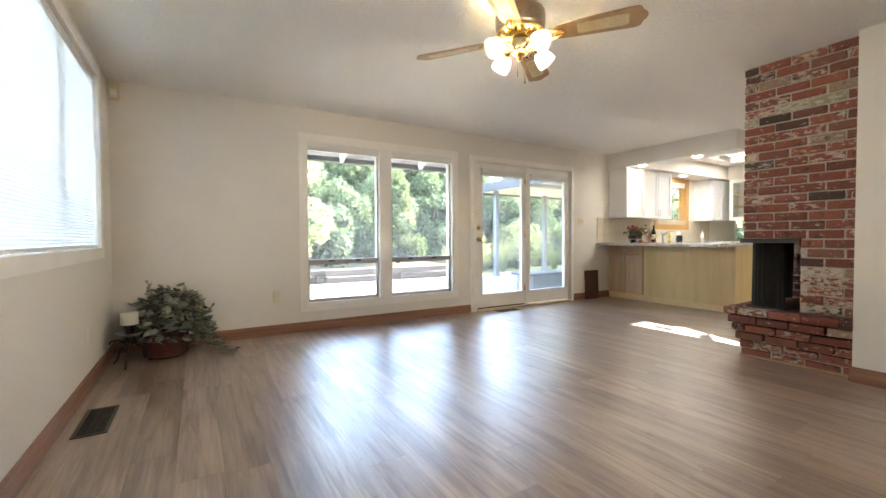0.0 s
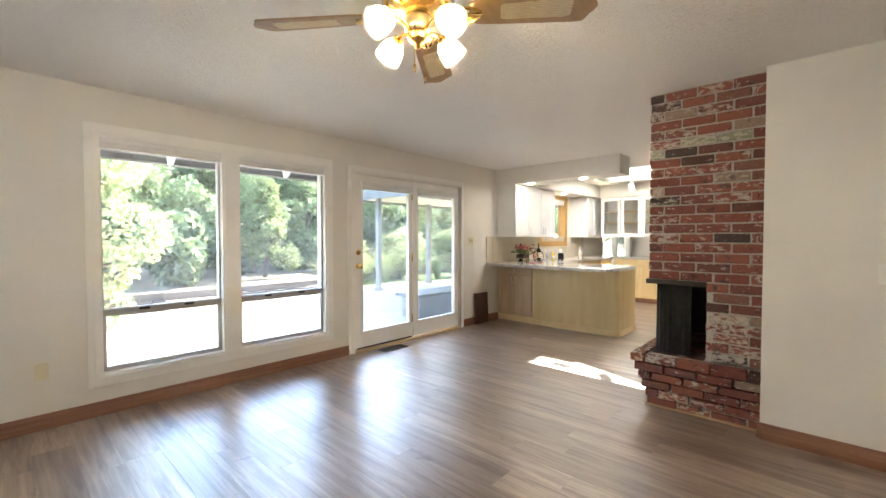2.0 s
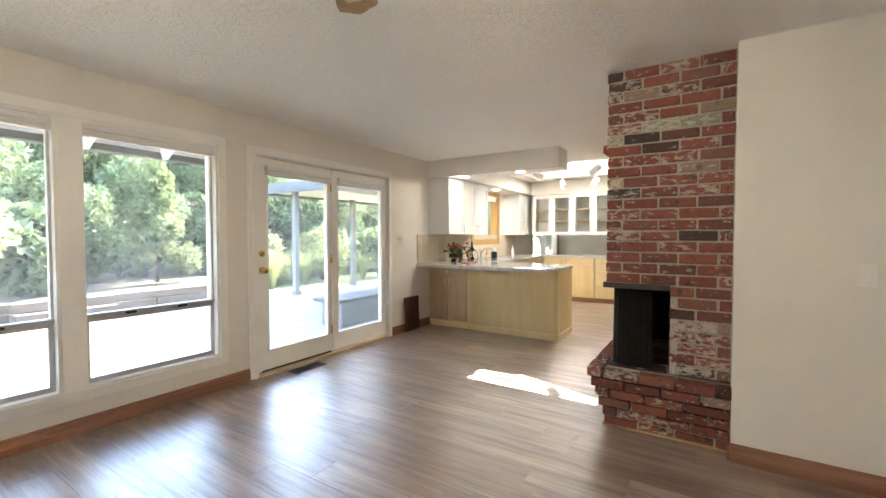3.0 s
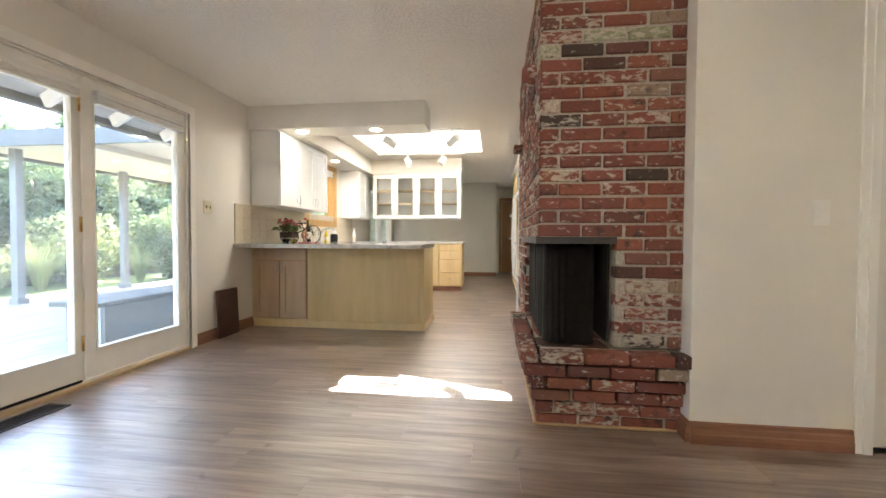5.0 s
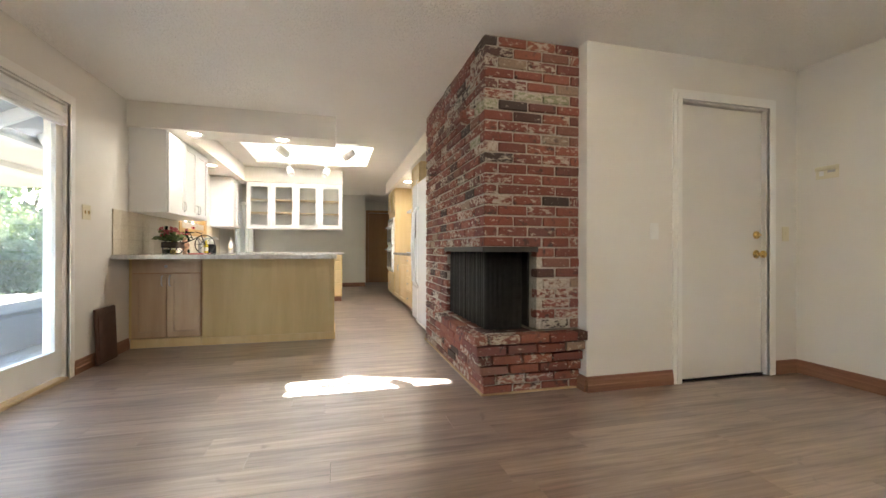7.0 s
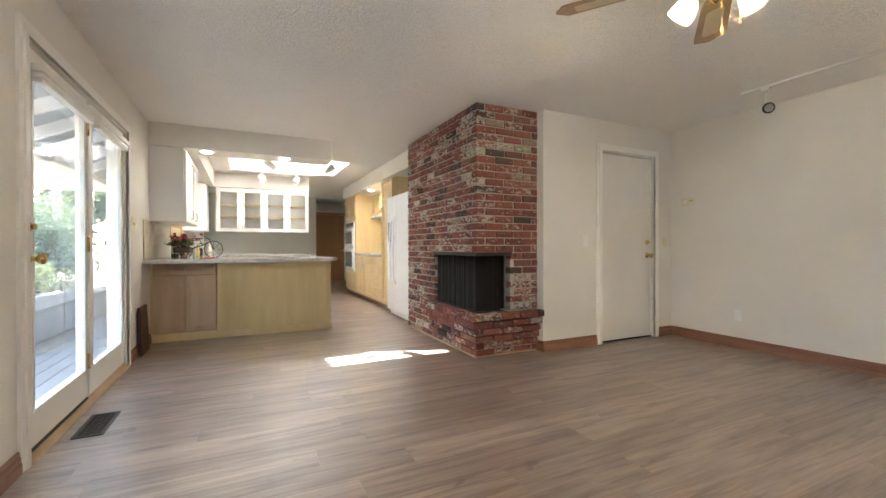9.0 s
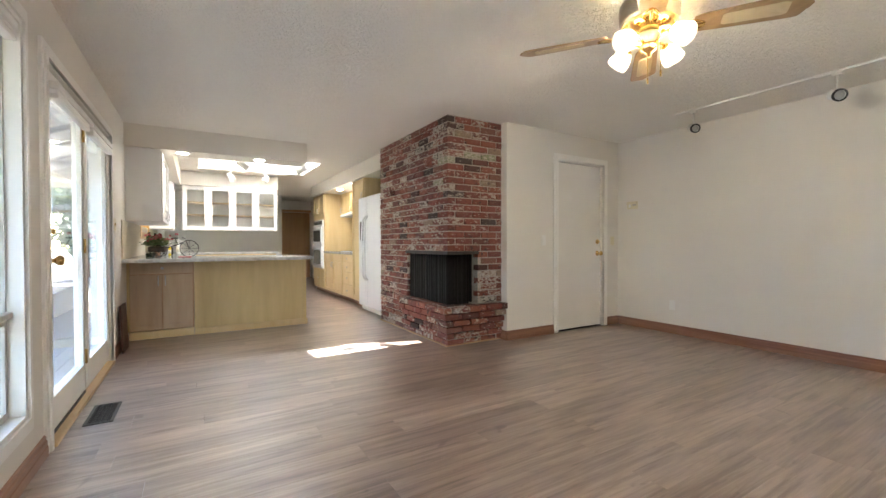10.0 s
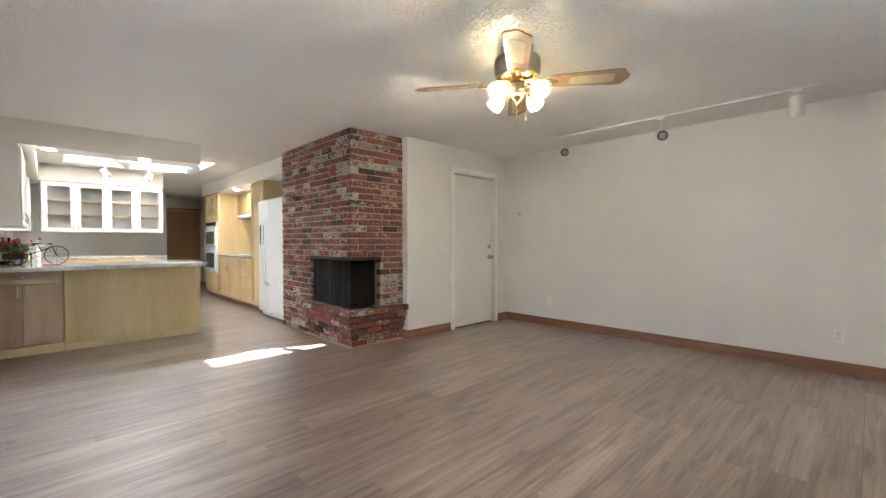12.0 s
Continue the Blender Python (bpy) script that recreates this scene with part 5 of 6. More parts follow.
b = [bm.verts.new((8.84, y, z)) for y, z in pr_]
for k in range(5):
    bm.faces.new((a[k], a[(k + 1) % 5], b[(k + 1) % 5], b[k]))
bm.faces.new(a), bm.faces.new(b)
bmesh.ops.recalc_face_normals(bm, faces=bm.faces)
child("canopy", bm, M_APPL, rh)
child("switch_strip", bx(8.1, 8.4, 1.901, 1.906, 1.606, 1.628), M_PLASTIC, rh)
pf = thing("picture", "framed print leaning on the worktop behind the cooktop", "picture", (9.0, 1.29, CT))
child("frame", bx(8.70, 9.30, 1.28, 1.30, CT, CT + 0.46, 0.004), M_FLAP, pf, "dark picture frame")
child("print", bx(8.75, 9.25, 1.3005, 1.304, CT + 0.05, CT + 0.41), plain("faded_print", (0.62, 0.52, 0.38), 0.6, var=0.4, scale=14), pf, "faded beige print")

fr = thing("refrigerator", "tall white side-by-side refrigerator with curved handles", "refrigerator", (6.6, 1.6, 0))
FX0, FX1, FY = 6.20, 7.14, 2.115
child("cabinet_body", bx(FX0 + 0.005, FX1 - 0.005, 1.31, FY - 0.075, 0.02, 1.785, 0.006), M_APPL, fr)
child("kick_grille", bx(FX0 + 0.02, FX1 - 0.02, FY - 0.074, FY - 0.05, 0.02, 0.085), M_PLASTIC, fr, "white kick grille")
xm = 6.78
for a, b in ((FX0, xm - 0.003), (xm + 0.003, FX1)):
    child("door", bx(a, b, FY - 0.072, FY, 0.09, 1.80, 0.014, 2), M_APPL, fr, "white enamel door")
for hx in (xm - 0.05, xm + 0.05):
    child("handle", tube(bmesh.new(), [(hx, FY - 0.002, 0.50), (hx, FY + 0.05, 0.58), (hx, FY + 0.065, 1.0), (hx, FY + 0.05, 1.42), (hx, FY - 0.002, 1.50)], 0.014, 8), M_APPL, fr, "white curved bar handle")
child("dispenser", bx(6.90, 7.06, FY + 0.001, FY + 0.006, 1.12, 1.42, 0.003), M_OVEN, fr, "black water dispenser")
for hx in (FX0 + 0.06, FX1 - 0.06):
    child("foot", lathe([(0, 0), (0.018, 0), (0.018, 0.02), (0, 0.02)], 10, (hx, FY - 0.1, 0.0)), M_BLACK, fr, "black roller foot")

# tiled splashback
tb = thing("splashback", "beige stone tile splashback along the worktop", "tiles", (7.5, NY, CT), kind="structure")
child("grout", bx(6.085, 9.62, NY - 0.006, NY - 0.001, CT + 0.001, UZ0 - 0.001), M_GROUT, tb)
me = mesh_of("tile", bx(-0.5, 0.5, -0.5, 0.5, -0.5, 0.5, 0.02), M_TILE)
for r in range(3):
    for k in range(24):
        x0 = 6.085 + k * 0.145
        if KW[0] - 0.09 < x0 + 0.07 < KW[1] + 0.09 and r == 2:
            continue
        ob = new("tile", me)
        ob.parent = tb
        ob.matrix_parent_inverse = Matrix.Translation(-tb.location)
        ob.location, ob.scale = (x0 + 0.0725, NY - 0.008, CT + 0.002 + 0.0685 + r * 0.137), (0.142, 0.009, 0.134)


# ---- ceiling fan ----
FAN = Vector((2.012, 2.333, CEIL - 0.038))
fan = thing("ceiling_fan", "pewter and brass ceiling fan with cane-inset blades and lit shades", "ceiling fan", tuple(FAN))
part("canopy", lathe([(0, 0.038), (0.10, 0.038), (0.103, 0.030), (0.092, 0.018), (0.092, -0.015), (0.086, -0.028), (0, -0.028)], 32), M_ANTIQUE, fan, "pewter ceiling canopy")
part("motor_housing", lathe([(0, -0.0285), (0.09, -0.0285), (0.135, -0.036), (0.144, -0.05), (0.146, -0.08), (0.144, -0.130), (0.132, -0.148), (0, -0.148)], 40), M_ANTIQUE, fan, "antique pewter motor housing")
part("brass_band", lathe([(0, -0.1485), (0.126, -0.1485), (0.136, -0.156), (0.138, -0.164), (0.122, -0.176), (0.116, -0.184), (0.085, -0.194), (0.062, -0.198), (0, -0.198)], 40), M_BRASS, fan, "polished brass lower ring")
part("switch_housing", lathe([(0, -0.1985), (0.048, -0.1985), (0.052, -0.212), (0.05, -0.244), (0.036, -0.256), (0, -0.256)], 28), M_ANTIQUE, fan, "pewter switch housing")
part("light_fitter", lathe([(0, -0.2565), (0.040, -0.2565), (0.046, -0.268), (0.03, -0.290), (0.014, -0.300), (0.011, -0.314), (0, -0.32)], 24), M_BRASS, fan, "brass light kit fitter")
prof = [(0.20, 0.045), (0.23, 0.058), (0.30, 0.063), (0.48, 0.071), (0.60, 0.076), (0.632, 0.074), (0.645, 0.060), (0.655, 0.036), (0.667, 0.026), (0.678, 0.0)]
cane = [(0.32, 0.030), (0.335, 0.038), (0.56, 0.043), (0.585, 0.034)]


def blade_bm(pr, z0, z1):
    bm = bmesh.new()
    pts = [(r, w) for r, w in pr] + [(r, -w) for r, w in reversed(pr) if w > 0]
    lo, hi = [bm.verts.new((r, w, z0)) for r, w in pts], [bm.verts.new((r, w, z1)) for r, w in pts]
    n = len(pts)
    bm.faces.new(lo[::-1]), bm.faces.new(hi)
    for k in range(n):
        bm.faces.new((lo[k], lo[(k + 1) % n], hi[(k + 1) % n], hi[k]))
    bmesh.ops.recalc_face_normals(bm, faces=bm.faces)
    return bm


for k in range(4):
    rot = Matrix.Rotation(radians(36 + 90 * k), 4, "Z") @ Matrix.Translation((0, 0, -0.190)) @ Matrix.Rotation(radians(-13), 4, "X")
    bm = blade_bm(prof, -0.004, 0.004)
    bm.transform(rot)
    bl = part("blade", bm, M_BLADE, fan, "wooden blade with a woven cane inset")
    bm = blade_bm(cane, -0.0065, 0.0065)
    bm.transform(rot)
    part("cane_panel", bm, M_CANE, bl, "woven cane inset")
    bm = bmesh.new()
    for s in (-1, 1):
        tube(bm, [(0.09, s * 0.012, 0.012), (0.13, s * 0.03, -0.004), (0.17, s * 0.040, -0.010), (0.21, s * 0.030, -0.009), (0.245, s * 0.010, -0.009)], 0.006, 6)
    tube(bm, [(0.085, 0, 0.012), (0.16, 0, -0.010), (0.25, 0, -0.010)], 0.008, 6)
    bm.transform(rot)
    part("blade_iron", bm, M_BRASS, fan, "scrolled brass blade bracket")
SHADE = [(0.016, 0.0), (0.026, 0.004), (0.040, 0.022), (0.050, 0.052), (0.056, 0.088), (0.055, 0.091), (0.047, 0.055), (0.036, 0.026), (0.02, 0.008)]
for k in range(4):
    an = radians(-4 + 90 * k)
    m = Matrix.Rotation(an, 4, "Z") @ Matrix.Translation((0.132, 0, -0.242)) @ Matrix.Rotation(radians(124), 4, "Y")
    bm = bmesh.new()
    tube(bm, [(0.035, 0, -0.262), (0.07, 0, -0.236), (0.105, 0, -0.228), (0.130, 0, -0.238)], 0.007, 6)
    bm.transform(Matrix.Rotation(an, 4, "Z"))
    part("lamp_arm", bm, M_BRASS, fan, "brass lamp arm")
    part("lamp_collar", lathe([(0, -0.012), (0.02, -0.012), (0.022, 0.004), (0.018, 0.008), (0, 0.008)], 16, (0, 0, 0), m), M_BRASS, fan, "brass lamp collar")
    sh = part("shade", lathe(SHADE, 24, (0, 0, 0), m), M_SHADE, fan, "lit frosted glass tulip shade")
    part("bulb", lathe([(0, 0.01), (0.018, 0.02), (0.028, 0.045), (0.024, 0.065), (0, 0.075)], 14, (0, 0, 0), m), M_BULB, sh, "lit bulb")
bm = bmesh.new()
tube(bm, [(0.02, -0.02, -0.30), (0.02, -0.02, -0.42)], 0.0018, 5)
tube(bm, [(0.02, -0.02, -0.42), (0.02, -0.02, -0.45)], 0.005, 6)
part("pull_chain", bm, M_BRASS, fan, "brass pull chain")
bm = bmesh.new()
tube(bm, [(-0.045, -0.03, -0.25), (-0.045, -0.03, -0.40)], 0.0018, 5)
tube(bm, [(-0.045, -0.03, -0.40), (-0.045, -0.03, -0.43)], 0.005, 6)
part("pull_chain", bm, M_BRASS, fan, "brass pull chain")


# ---- track lights ----
def spot_head(parent, x, y, ztop, aim, mat, r=0.045, ln=0.13, drop=0.09, dark=True):
    bm = bmesh.new()
    box(bm, x - 0.03, x + 0.03, y - 0.014, y + 0.014, ztop - 0.022, ztop)
    tube(bm, [(x, y, ztop - 0.022), (x, y, ztop - drop)], 0.007, 6)
    h = child_of("spot_head", bm, mat, parent, "swivel mount")
    d = Vector(aim).normalized()
    m = Matrix.Translation((x, y, ztop - drop)) @ d.to_track_quat("Z", "Y").to_matrix().to_4x4()
    bm = lathe([(0, -ln * 0.55), (r * 0.9, -ln * 0.55), (r, -ln * 0.45), (r, ln * 0.45), (r * 0.92, ln * 0.45), (r * 0.8, ln * 0.30), (0, ln * 0.28)], 20, (0, 0, 0), m)
    c = child_of("can", bm, mat, parent, "cylindrical lamp can")
    if dark:
        child_of("rim", lathe([(r * 0.78, ln * 0.452), (r * 0.78, ln * 0.47), (r * 1.06, ln * 0.47), (r * 1.06, ln * 0.34), (r * 1.005, ln * 0.34)], 20, (0, 0, 0), m), M_BLACK, c, "dark rim")
        child_of("lens", lathe([(0, ln * 0.32), (r * 0.78, ln * 0.32), (r * 0.78, ln * 0.34), (0, ln * 0.34)], 20, (0, 0, 0), m), M_ALU, c, "unlit reflector lamp")


tr = thing("track_light", "white ceiling track with three unlit spot heads", "track light", (1.93, 0.11, CEIL))
child("rail", bx(0.71, 3.15, 0.095, 0.13, CEIL - 0.016, CEIL - 0.0005, 0.002), M_PLASTIC, tr, "white track rail")
child("feed_box", bx(1.85, 2.02, 0.09, 0.135, CEIL - 0.024, CEIL - 0.0005, 0.003), M_PLASTIC, tr, "white feed box")
spot_head(tr, 2.96, 0.112, CEIL - 0.017, (-0.72, 0.68, -0.30), M_PLASTIC, 0.042, 0.12, 0.17)
spot_head(tr, 1.89, 0.112, CEIL - 0.017, (-0.55, 0.78, -0.35), M_PLASTIC, 0.045, 0.12, 0.17)
spot_head(tr, 0.86, 0.112, CEIL - 0.017, (0.0, -0.12, -1), M_PLASTIC, 0.05, 0.17, 0.14, False)
tk = thing("track_light", "white kitchen track rails with four cylindrical spot heads", "track light", (8.4, 3.4, CEIL))
child("rail", bx(8.99, 9.025, 2.87, 4.35, CEIL - 0.018, CEIL - 0.0005, 0.002), M_PLASTIC, tk)
child("rail", bx(7.50, 7.535, 2.80, 4.10, CEIL - 0.018, CEIL - 0.0005, 0.002), M_PLASTIC, tk)
spot_head(tk, 9.007, 3.83, CEIL - 0.019, (-0.62, -0.35, -0.7), M_PLASTIC, 0.05, 0.16, 0.12, False)
spot_head(tk, 9.007, 3.26, CEIL - 0.019, (-0.62, 0.35, -0.7), M_PLASTIC, 0.05, 0.16, 0.12, False)
spot_head(tk, 7.517, 3.76, CEIL - 0.019, (0.45, -0.75, -0.45), M_PLASTIC, 0.05, 0.17, 0.13, False)
spot_head(tk, 7.517, 2.93, CEIL - 0.019, (0.45, 0.75, -0.45), M_PLASTIC, 0.05, 0.17, 0.13, False)

# downlights
for x, y, z in ((6.50, 4.50, SZ), (6.50, 3.66, SZ), (8.2, 4.80, SZ), (8.9, 1.88, SZ + 0.01), (7.9, 1.92, SZ + 0.01)):
    dl = thing("downlight", "lit recessed downlight with a white trim ring", "downlight", (x, y, z), "kitchen downlights")
    part("trim_ring", lathe([(0.058, -0.0005), (0.085, -0.0005), (0.083, -0.006), (0.060, -0.004)], 28), M_PLASTIC, dl, "white trim ring")
    part("lamp", lathe([(0, -0.0012), (0.057, -0.0012), (0.05, -0.003), (0, -0.004)], 24), M_CAN, dl, "glowing lamp")


# ---- small wall fittings ----
def plate(name, axis, at, sgn, w, h, mat, label, cat, slots=()):
    """A cover plate on a wall; slots: (offset along, offset up, w, h, material)."""
    t = thing(name, label, cat, at)
    def flat(u0, u1, v0, v1, d0, d1, bev=0.0):
        q0, q1 = sorted((sgn * d0, sgn * d1))
        return bx(u0, u1, q0, q1, v0, v1, bev) if axis == "x" else bx(q0, q1, u0, u1, v0, v1, bev)
    part("cover", flat(-w / 2, w / 2, -h / 2, h / 2, 0.0005, 0.006, 0.002), mat, t)
    for u, v, sw, sh, sm, nm in slots:
        part(nm, flat(u - sw / 2, u + sw / 2, v - sh / 2, v + sh / 2, 0.0062, 0.010, 0.001), sm, t)
    return t


SOCK = lambda m: [(0, 0.02, 0.034, 0.028, m, "socket"), (0, -0.02, 0.034, 0.028, m, "socket")]
plate("outlet", "x", (1.068, NY, 0.397), -1, 0.07, 0.115, M_IVORY, "ivory wall outlet on the window wall", "outlet", SOCK(M_IVORY))
plate("outlet", "y", (WX, 4.05, 0.36), 1, 0.07, 0.115, M_PLASTIC, "white wall outlet under the blind", "outlet", SOCK(M_PLASTIC))
plate("outlet", "x", (0.62, SY, 0.327), 1, 0.07, 0.115, M_PLASTIC, "white wall outlet on the long wall", "outlet", SOCK(M_IVORY))
plate("outlet", "x", (3.495, SY, 0.335), 1, 0.07, 0.115, M_PLASTIC, "white wall outlet near the corner", "outlet", SOCK(M_PLASTIC))
plate("light_switch", "y", (EX, 0.893, 1.105), -1, 0.072, 0.118, M_PLASTIC, "white rocker light switch beside the door", "switch", [(0, 0, 0.034, 0.068, M_PLASTIC, "rocker")])
plate("light_switch", "y", (EX, -0.345, 1.10), -1, 0.07, 0.115, M_IVORY, "ivory light switch near the corner", "switch", [(0, 0, 0.012, 0.026, M_IVORY, "toggle")])
plate("light_switch", "x", (5.69, NY, 1.262), -1, 0.115, 0.118, M_IVORY, "ivory double switch beside the patio door", "switch", [(-0.025, 0, 0.012, 0.026, M_BRASS, "toggle"), (0.025, 0, 0.012, 0.026, M_BRASS, "toggle")])
th = plate("thermostat", "x", (4.02, SY, 1.557), 1, 0.15, 0.095, M_IVORY, "ivory wall thermostat beside the corner", "thermostat", [(-0.03, 0.01, 0.05, 0.03, M_ALU, "display"), (0.035, 0.0, 0.03, 0.05, M_PLASTIC, "dial_cover")])
part("housing", bx(-0.07, 0.07, 0.0062, 0.028, 0.012, 0.042, 0.004), M_IVORY, th)
sn = thing("motion_sensor", "small ivory alarm sensor in the ceiling corner", "sensor", (WX + 0.05, NY - 0.055, 2.29))
part("case", bx(-0.035, 0.035, -0.03, 0.05, -0.07, 0.07, 0.012, 2), M_IVORY, sn)
part("lens", bx(-0.022, 0.022, -0.036, -0.0305, -0.05, 0.0, 0.002), M_PLASTIC, sn)


def floor_vent(x0, x1, y0, y1, label):
    v = thing("floor_register", label, "floor vent", ((x0 + x1) / 2, (y0 + y1) / 2, 0.0))
    w, d = x1 - x0, y1 - y0
    part("well", bx(-w / 2 + 0.015, w / 2 - 0.015, -d / 2 + 0.015, d / 2 - 0.015, 0.0006, 0.0014), M_DARK, v, "dark duct opening")
    bm = bmesh.new()
    e = 0.017
    for c in ((-w / 2, -w / 2 + e, -d / 2, d / 2), (w / 2 - e, w / 2, -d / 2, d / 2), (-w / 2 + e, w / 2 - e, -d / 2, -d / 2 + e), (-w / 2 + e, w / 2 - e, d / 2 - e, d / 2)):
        box(bm, *c, 0.0005, 0.006)
    part("frame", bm, M_VENT, v, "pewter coloured frame")
    bm = bmesh.new()
    n, mm = (11, 4) if w > d else (4, 11)
    for i in range(n):
        for j in range(mm):
            cx, cy = -w / 2 + e + (w - 2 * e) * (i + 0.5) / n, -d / 2 + e + (d - 2 * e) * (j + 0.5) / mm
            sx, sy = (w - 2 * e) / n, (d - 2 * e) / mm
            tube(bm, [(cx - sx / 2, cy - sy / 2, 0.004), (cx, cy - sy * 0.1, 0.0045), (cx + sx / 2, cy - sy / 2, 0.004)], 0.0013, 4)
            tube(bm, [(cx - sx / 2, cy + sy / 2, 0.004), (cx, cy + sy * 0.1, 0.0045), (cx + sx / 2, cy + sy / 2, 0.004)], 0.0013, 4)
            tube(bm, [(cx, cy - sy / 2, 0.004), (cx, cy + sy / 2, 0.004)], 0.0012, 4)
    part("grille", bm, M_VENT, v, "scrolled pewter grille")


floor_vent(3.86, 4.22, 4.81, 4.955, "scrolled pewter floor register by the patio door")
floor_vent(-0.205, -0.055, 3.18, 3.59, "scrolled pewter floor register under the blind")
floor_vent(4.70, 4.84, 2.97, 3.21, "scrolled floor register in the sunlit patch")
pd = thing("pet_door_cover", "dark brown panel leaning against the wall", "panel", (5.92, NY - 0.01, 0))
bm = bx(-0.16, 0.16, -0.009, 0.009, 0, 0.465, 0.003)
box(bm, -0.13, 0.13, -0.013, -0.0095, 0.04, 0.425)
bm.transform(Matrix.Translation((0, -0.035, 0.002)) @ Matrix.Rotation(radians(-2.5), 4, "X"))
part("board", bm, M_FLAP, pd)


# ---- plant in the corner ----
PLX, PLY = 0.12, 4.72
M_BASKET = wood("red_brown_wicker", (0.075, 0.020, 0.016), (0.17, 0.05, 0.038), 0.6, (40, 40, 6))
M_IVY = leaf_mat("grey_green_leaves", (0.045, 0.058, 0.040), (0.36, 0.37, 0.29), 0.15)
bk = thing("plant_basket", "red-brown wicker basket of grey-green trailing leaves", "plant", (PLX, PLY, 0))
part("basket", lathe([(0, 0.002), (0.12, 0.002), (0.15, 0.03), (0.165, 0.10), (0.17, 0.17), (0.155, 0.172), (0.148, 0.12), (0, 0.11)], 32), M_BASKET, bk, "red-brown wicker basket")
bm = bmesh.new()
for z in (0.03, 0.055, 0.08, 0.105, 0.13, 0.155):
    r = 0.152 + z * 0.11
    tube(bm, [(r * math.cos(a * math.pi / 16), r * math.sin(a * math.pi / 16), z + 0.003 * (a % 2)) for a in range(33)], 0.008, 6)
part("weave", bm, M_BASKET, bk)
bm = bmesh.new()
tube(bm, [(0.16 * math.cos(a * math.pi / 14), -0.06, 0.17 + 0.385 * math.sin(a * math.pi / 14)) for a in range(15)], 0.010, 6)
part("basket_handle", bm, M_BARK, bk, "dark twig handle")


def ivy_leaf(bm, p, d, up, s, wide=0.42):
    """A rounded leaf, cupped along its midrib."""
    d, up = d.normalized(), up.normalized()
    sd_ = d.cross(up).normalized()
    edge = ((0.14, 0.62), (0.45, 1.0), (0.78, 0.72))
    mid = [bm.verts.new(p + d * s * u + up * s * 0.10 * math.sin(u * 3)) for u in (0, 0.5, 1.0)]
    l = [bm.verts.new(p + d * s * u + sd_ * s * wide * w - up * s * 0.08) for u, w in edge]
    r = [bm.verts.new(p + d * s * u - sd_ * s * wide * w - up * s * 0.08) for u, w in edge]
    for q, flip in ((l, False), (r, True)):
        for f in ((mid[0], q[0], mid[1]), (q[0], q[1], mid[1]), (q[1], q[2], mid[1]), (q[2], mid[2], mid[1])):
            bm.faces.new(f[::-1] if flip else f)


ri = random.Random(8)
bm = bmesh.new()
for k in range(620):
    a, e = ri.uniform(0, 6.283), ri.uniform(-0.2, 1.45)
    rr = ri.uniform(0.75, 1.05)
    p = Vector((0.04 + 0.29 * rr * math.cos(a) * math.cos(e), 0.23 * rr * math.sin(a) * math.cos(e), 0.22 + 0.32 * rr * math.sin(e) * (1 + 0.18 * math.sin(3 * a))))
    if p.y > 0.26:
        continue
    d = Vector((math.cos(a), math.sin(a), ri.uniform(-0.9, 0.5)))
    ivy_leaf(bm, p, d, Vector((ri.uniform(-0.5, 0.5), ri.uniform(-0.5, 0.5), 1)), ri.uniform(0.045, 0.095))
for k in range(110):   # trailing strands to the floor
    f = k / 110
    p = Vector((0.20 + 0.30 * f + ri.uniform(-0.05, 0.05), -0.12 + ri.uniform(-0.10, 0.10), max(0.018, 0.24 * (1 - f) ** 1.5 + ri.uniform(-0.02, 0.03))))
    ivy_leaf(bm, p, Vector((1, ri.uniform(-1, 1), ri.uniform(-0.3, 0.2))), Vector((ri.uniform(-0.4, 0.4), ri.uniform(-0.4, 0.4), 1)), ri.uniform(0.035, 0.07))
part("leaves", bm, M_IVY, bk, "grey-green rounded leaves")
bm = bmesh.new()
for k in range(16):   # dried sprigs at the side and above the handle
    base = Vector((0.24 + ri.uniform(-0.05, 0.06), ri.uniform(-0.05, 0.05), 0.30)) if k < 11 else Vector((ri.uniform(-0.1, 0.1), 0.0, 0.46))
    tip = base + Vector((ri.uniform(-0.04, 0.12), ri.uniform(-0.08, 0.06), ri.uniform(0.10, 0.22)))
    tube(bm, [base, (base + tip) / 2 + Vector((0.01, 0, 0)), tip], 0.002, 4)
    for j in range(9):
        ivy_leaf(bm, base.lerp(tip, 0.35 + 0.07 * j), Vector((ri.uniform(-1, 1), ri.uniform(-1, 1), 0.6)), Vector((ri.uniform(-1, 1), ri.uniform(-1, 1), 1)), ri.uniform(0.02, 0.04), 0.3)
part("dried_sprigs", bm, leaf_mat("dried_pale_leaves", (0.20, 0.17, 0.09), (0.50, 0.45, 0.30), 0.2), bk, "pale dried sprigs")
cd = thing("candle_stand", "dark scrolled metal candle stand with a pale pillar candle", "candle holder", (PLX - 0.23, PLY - 0.16, 0))
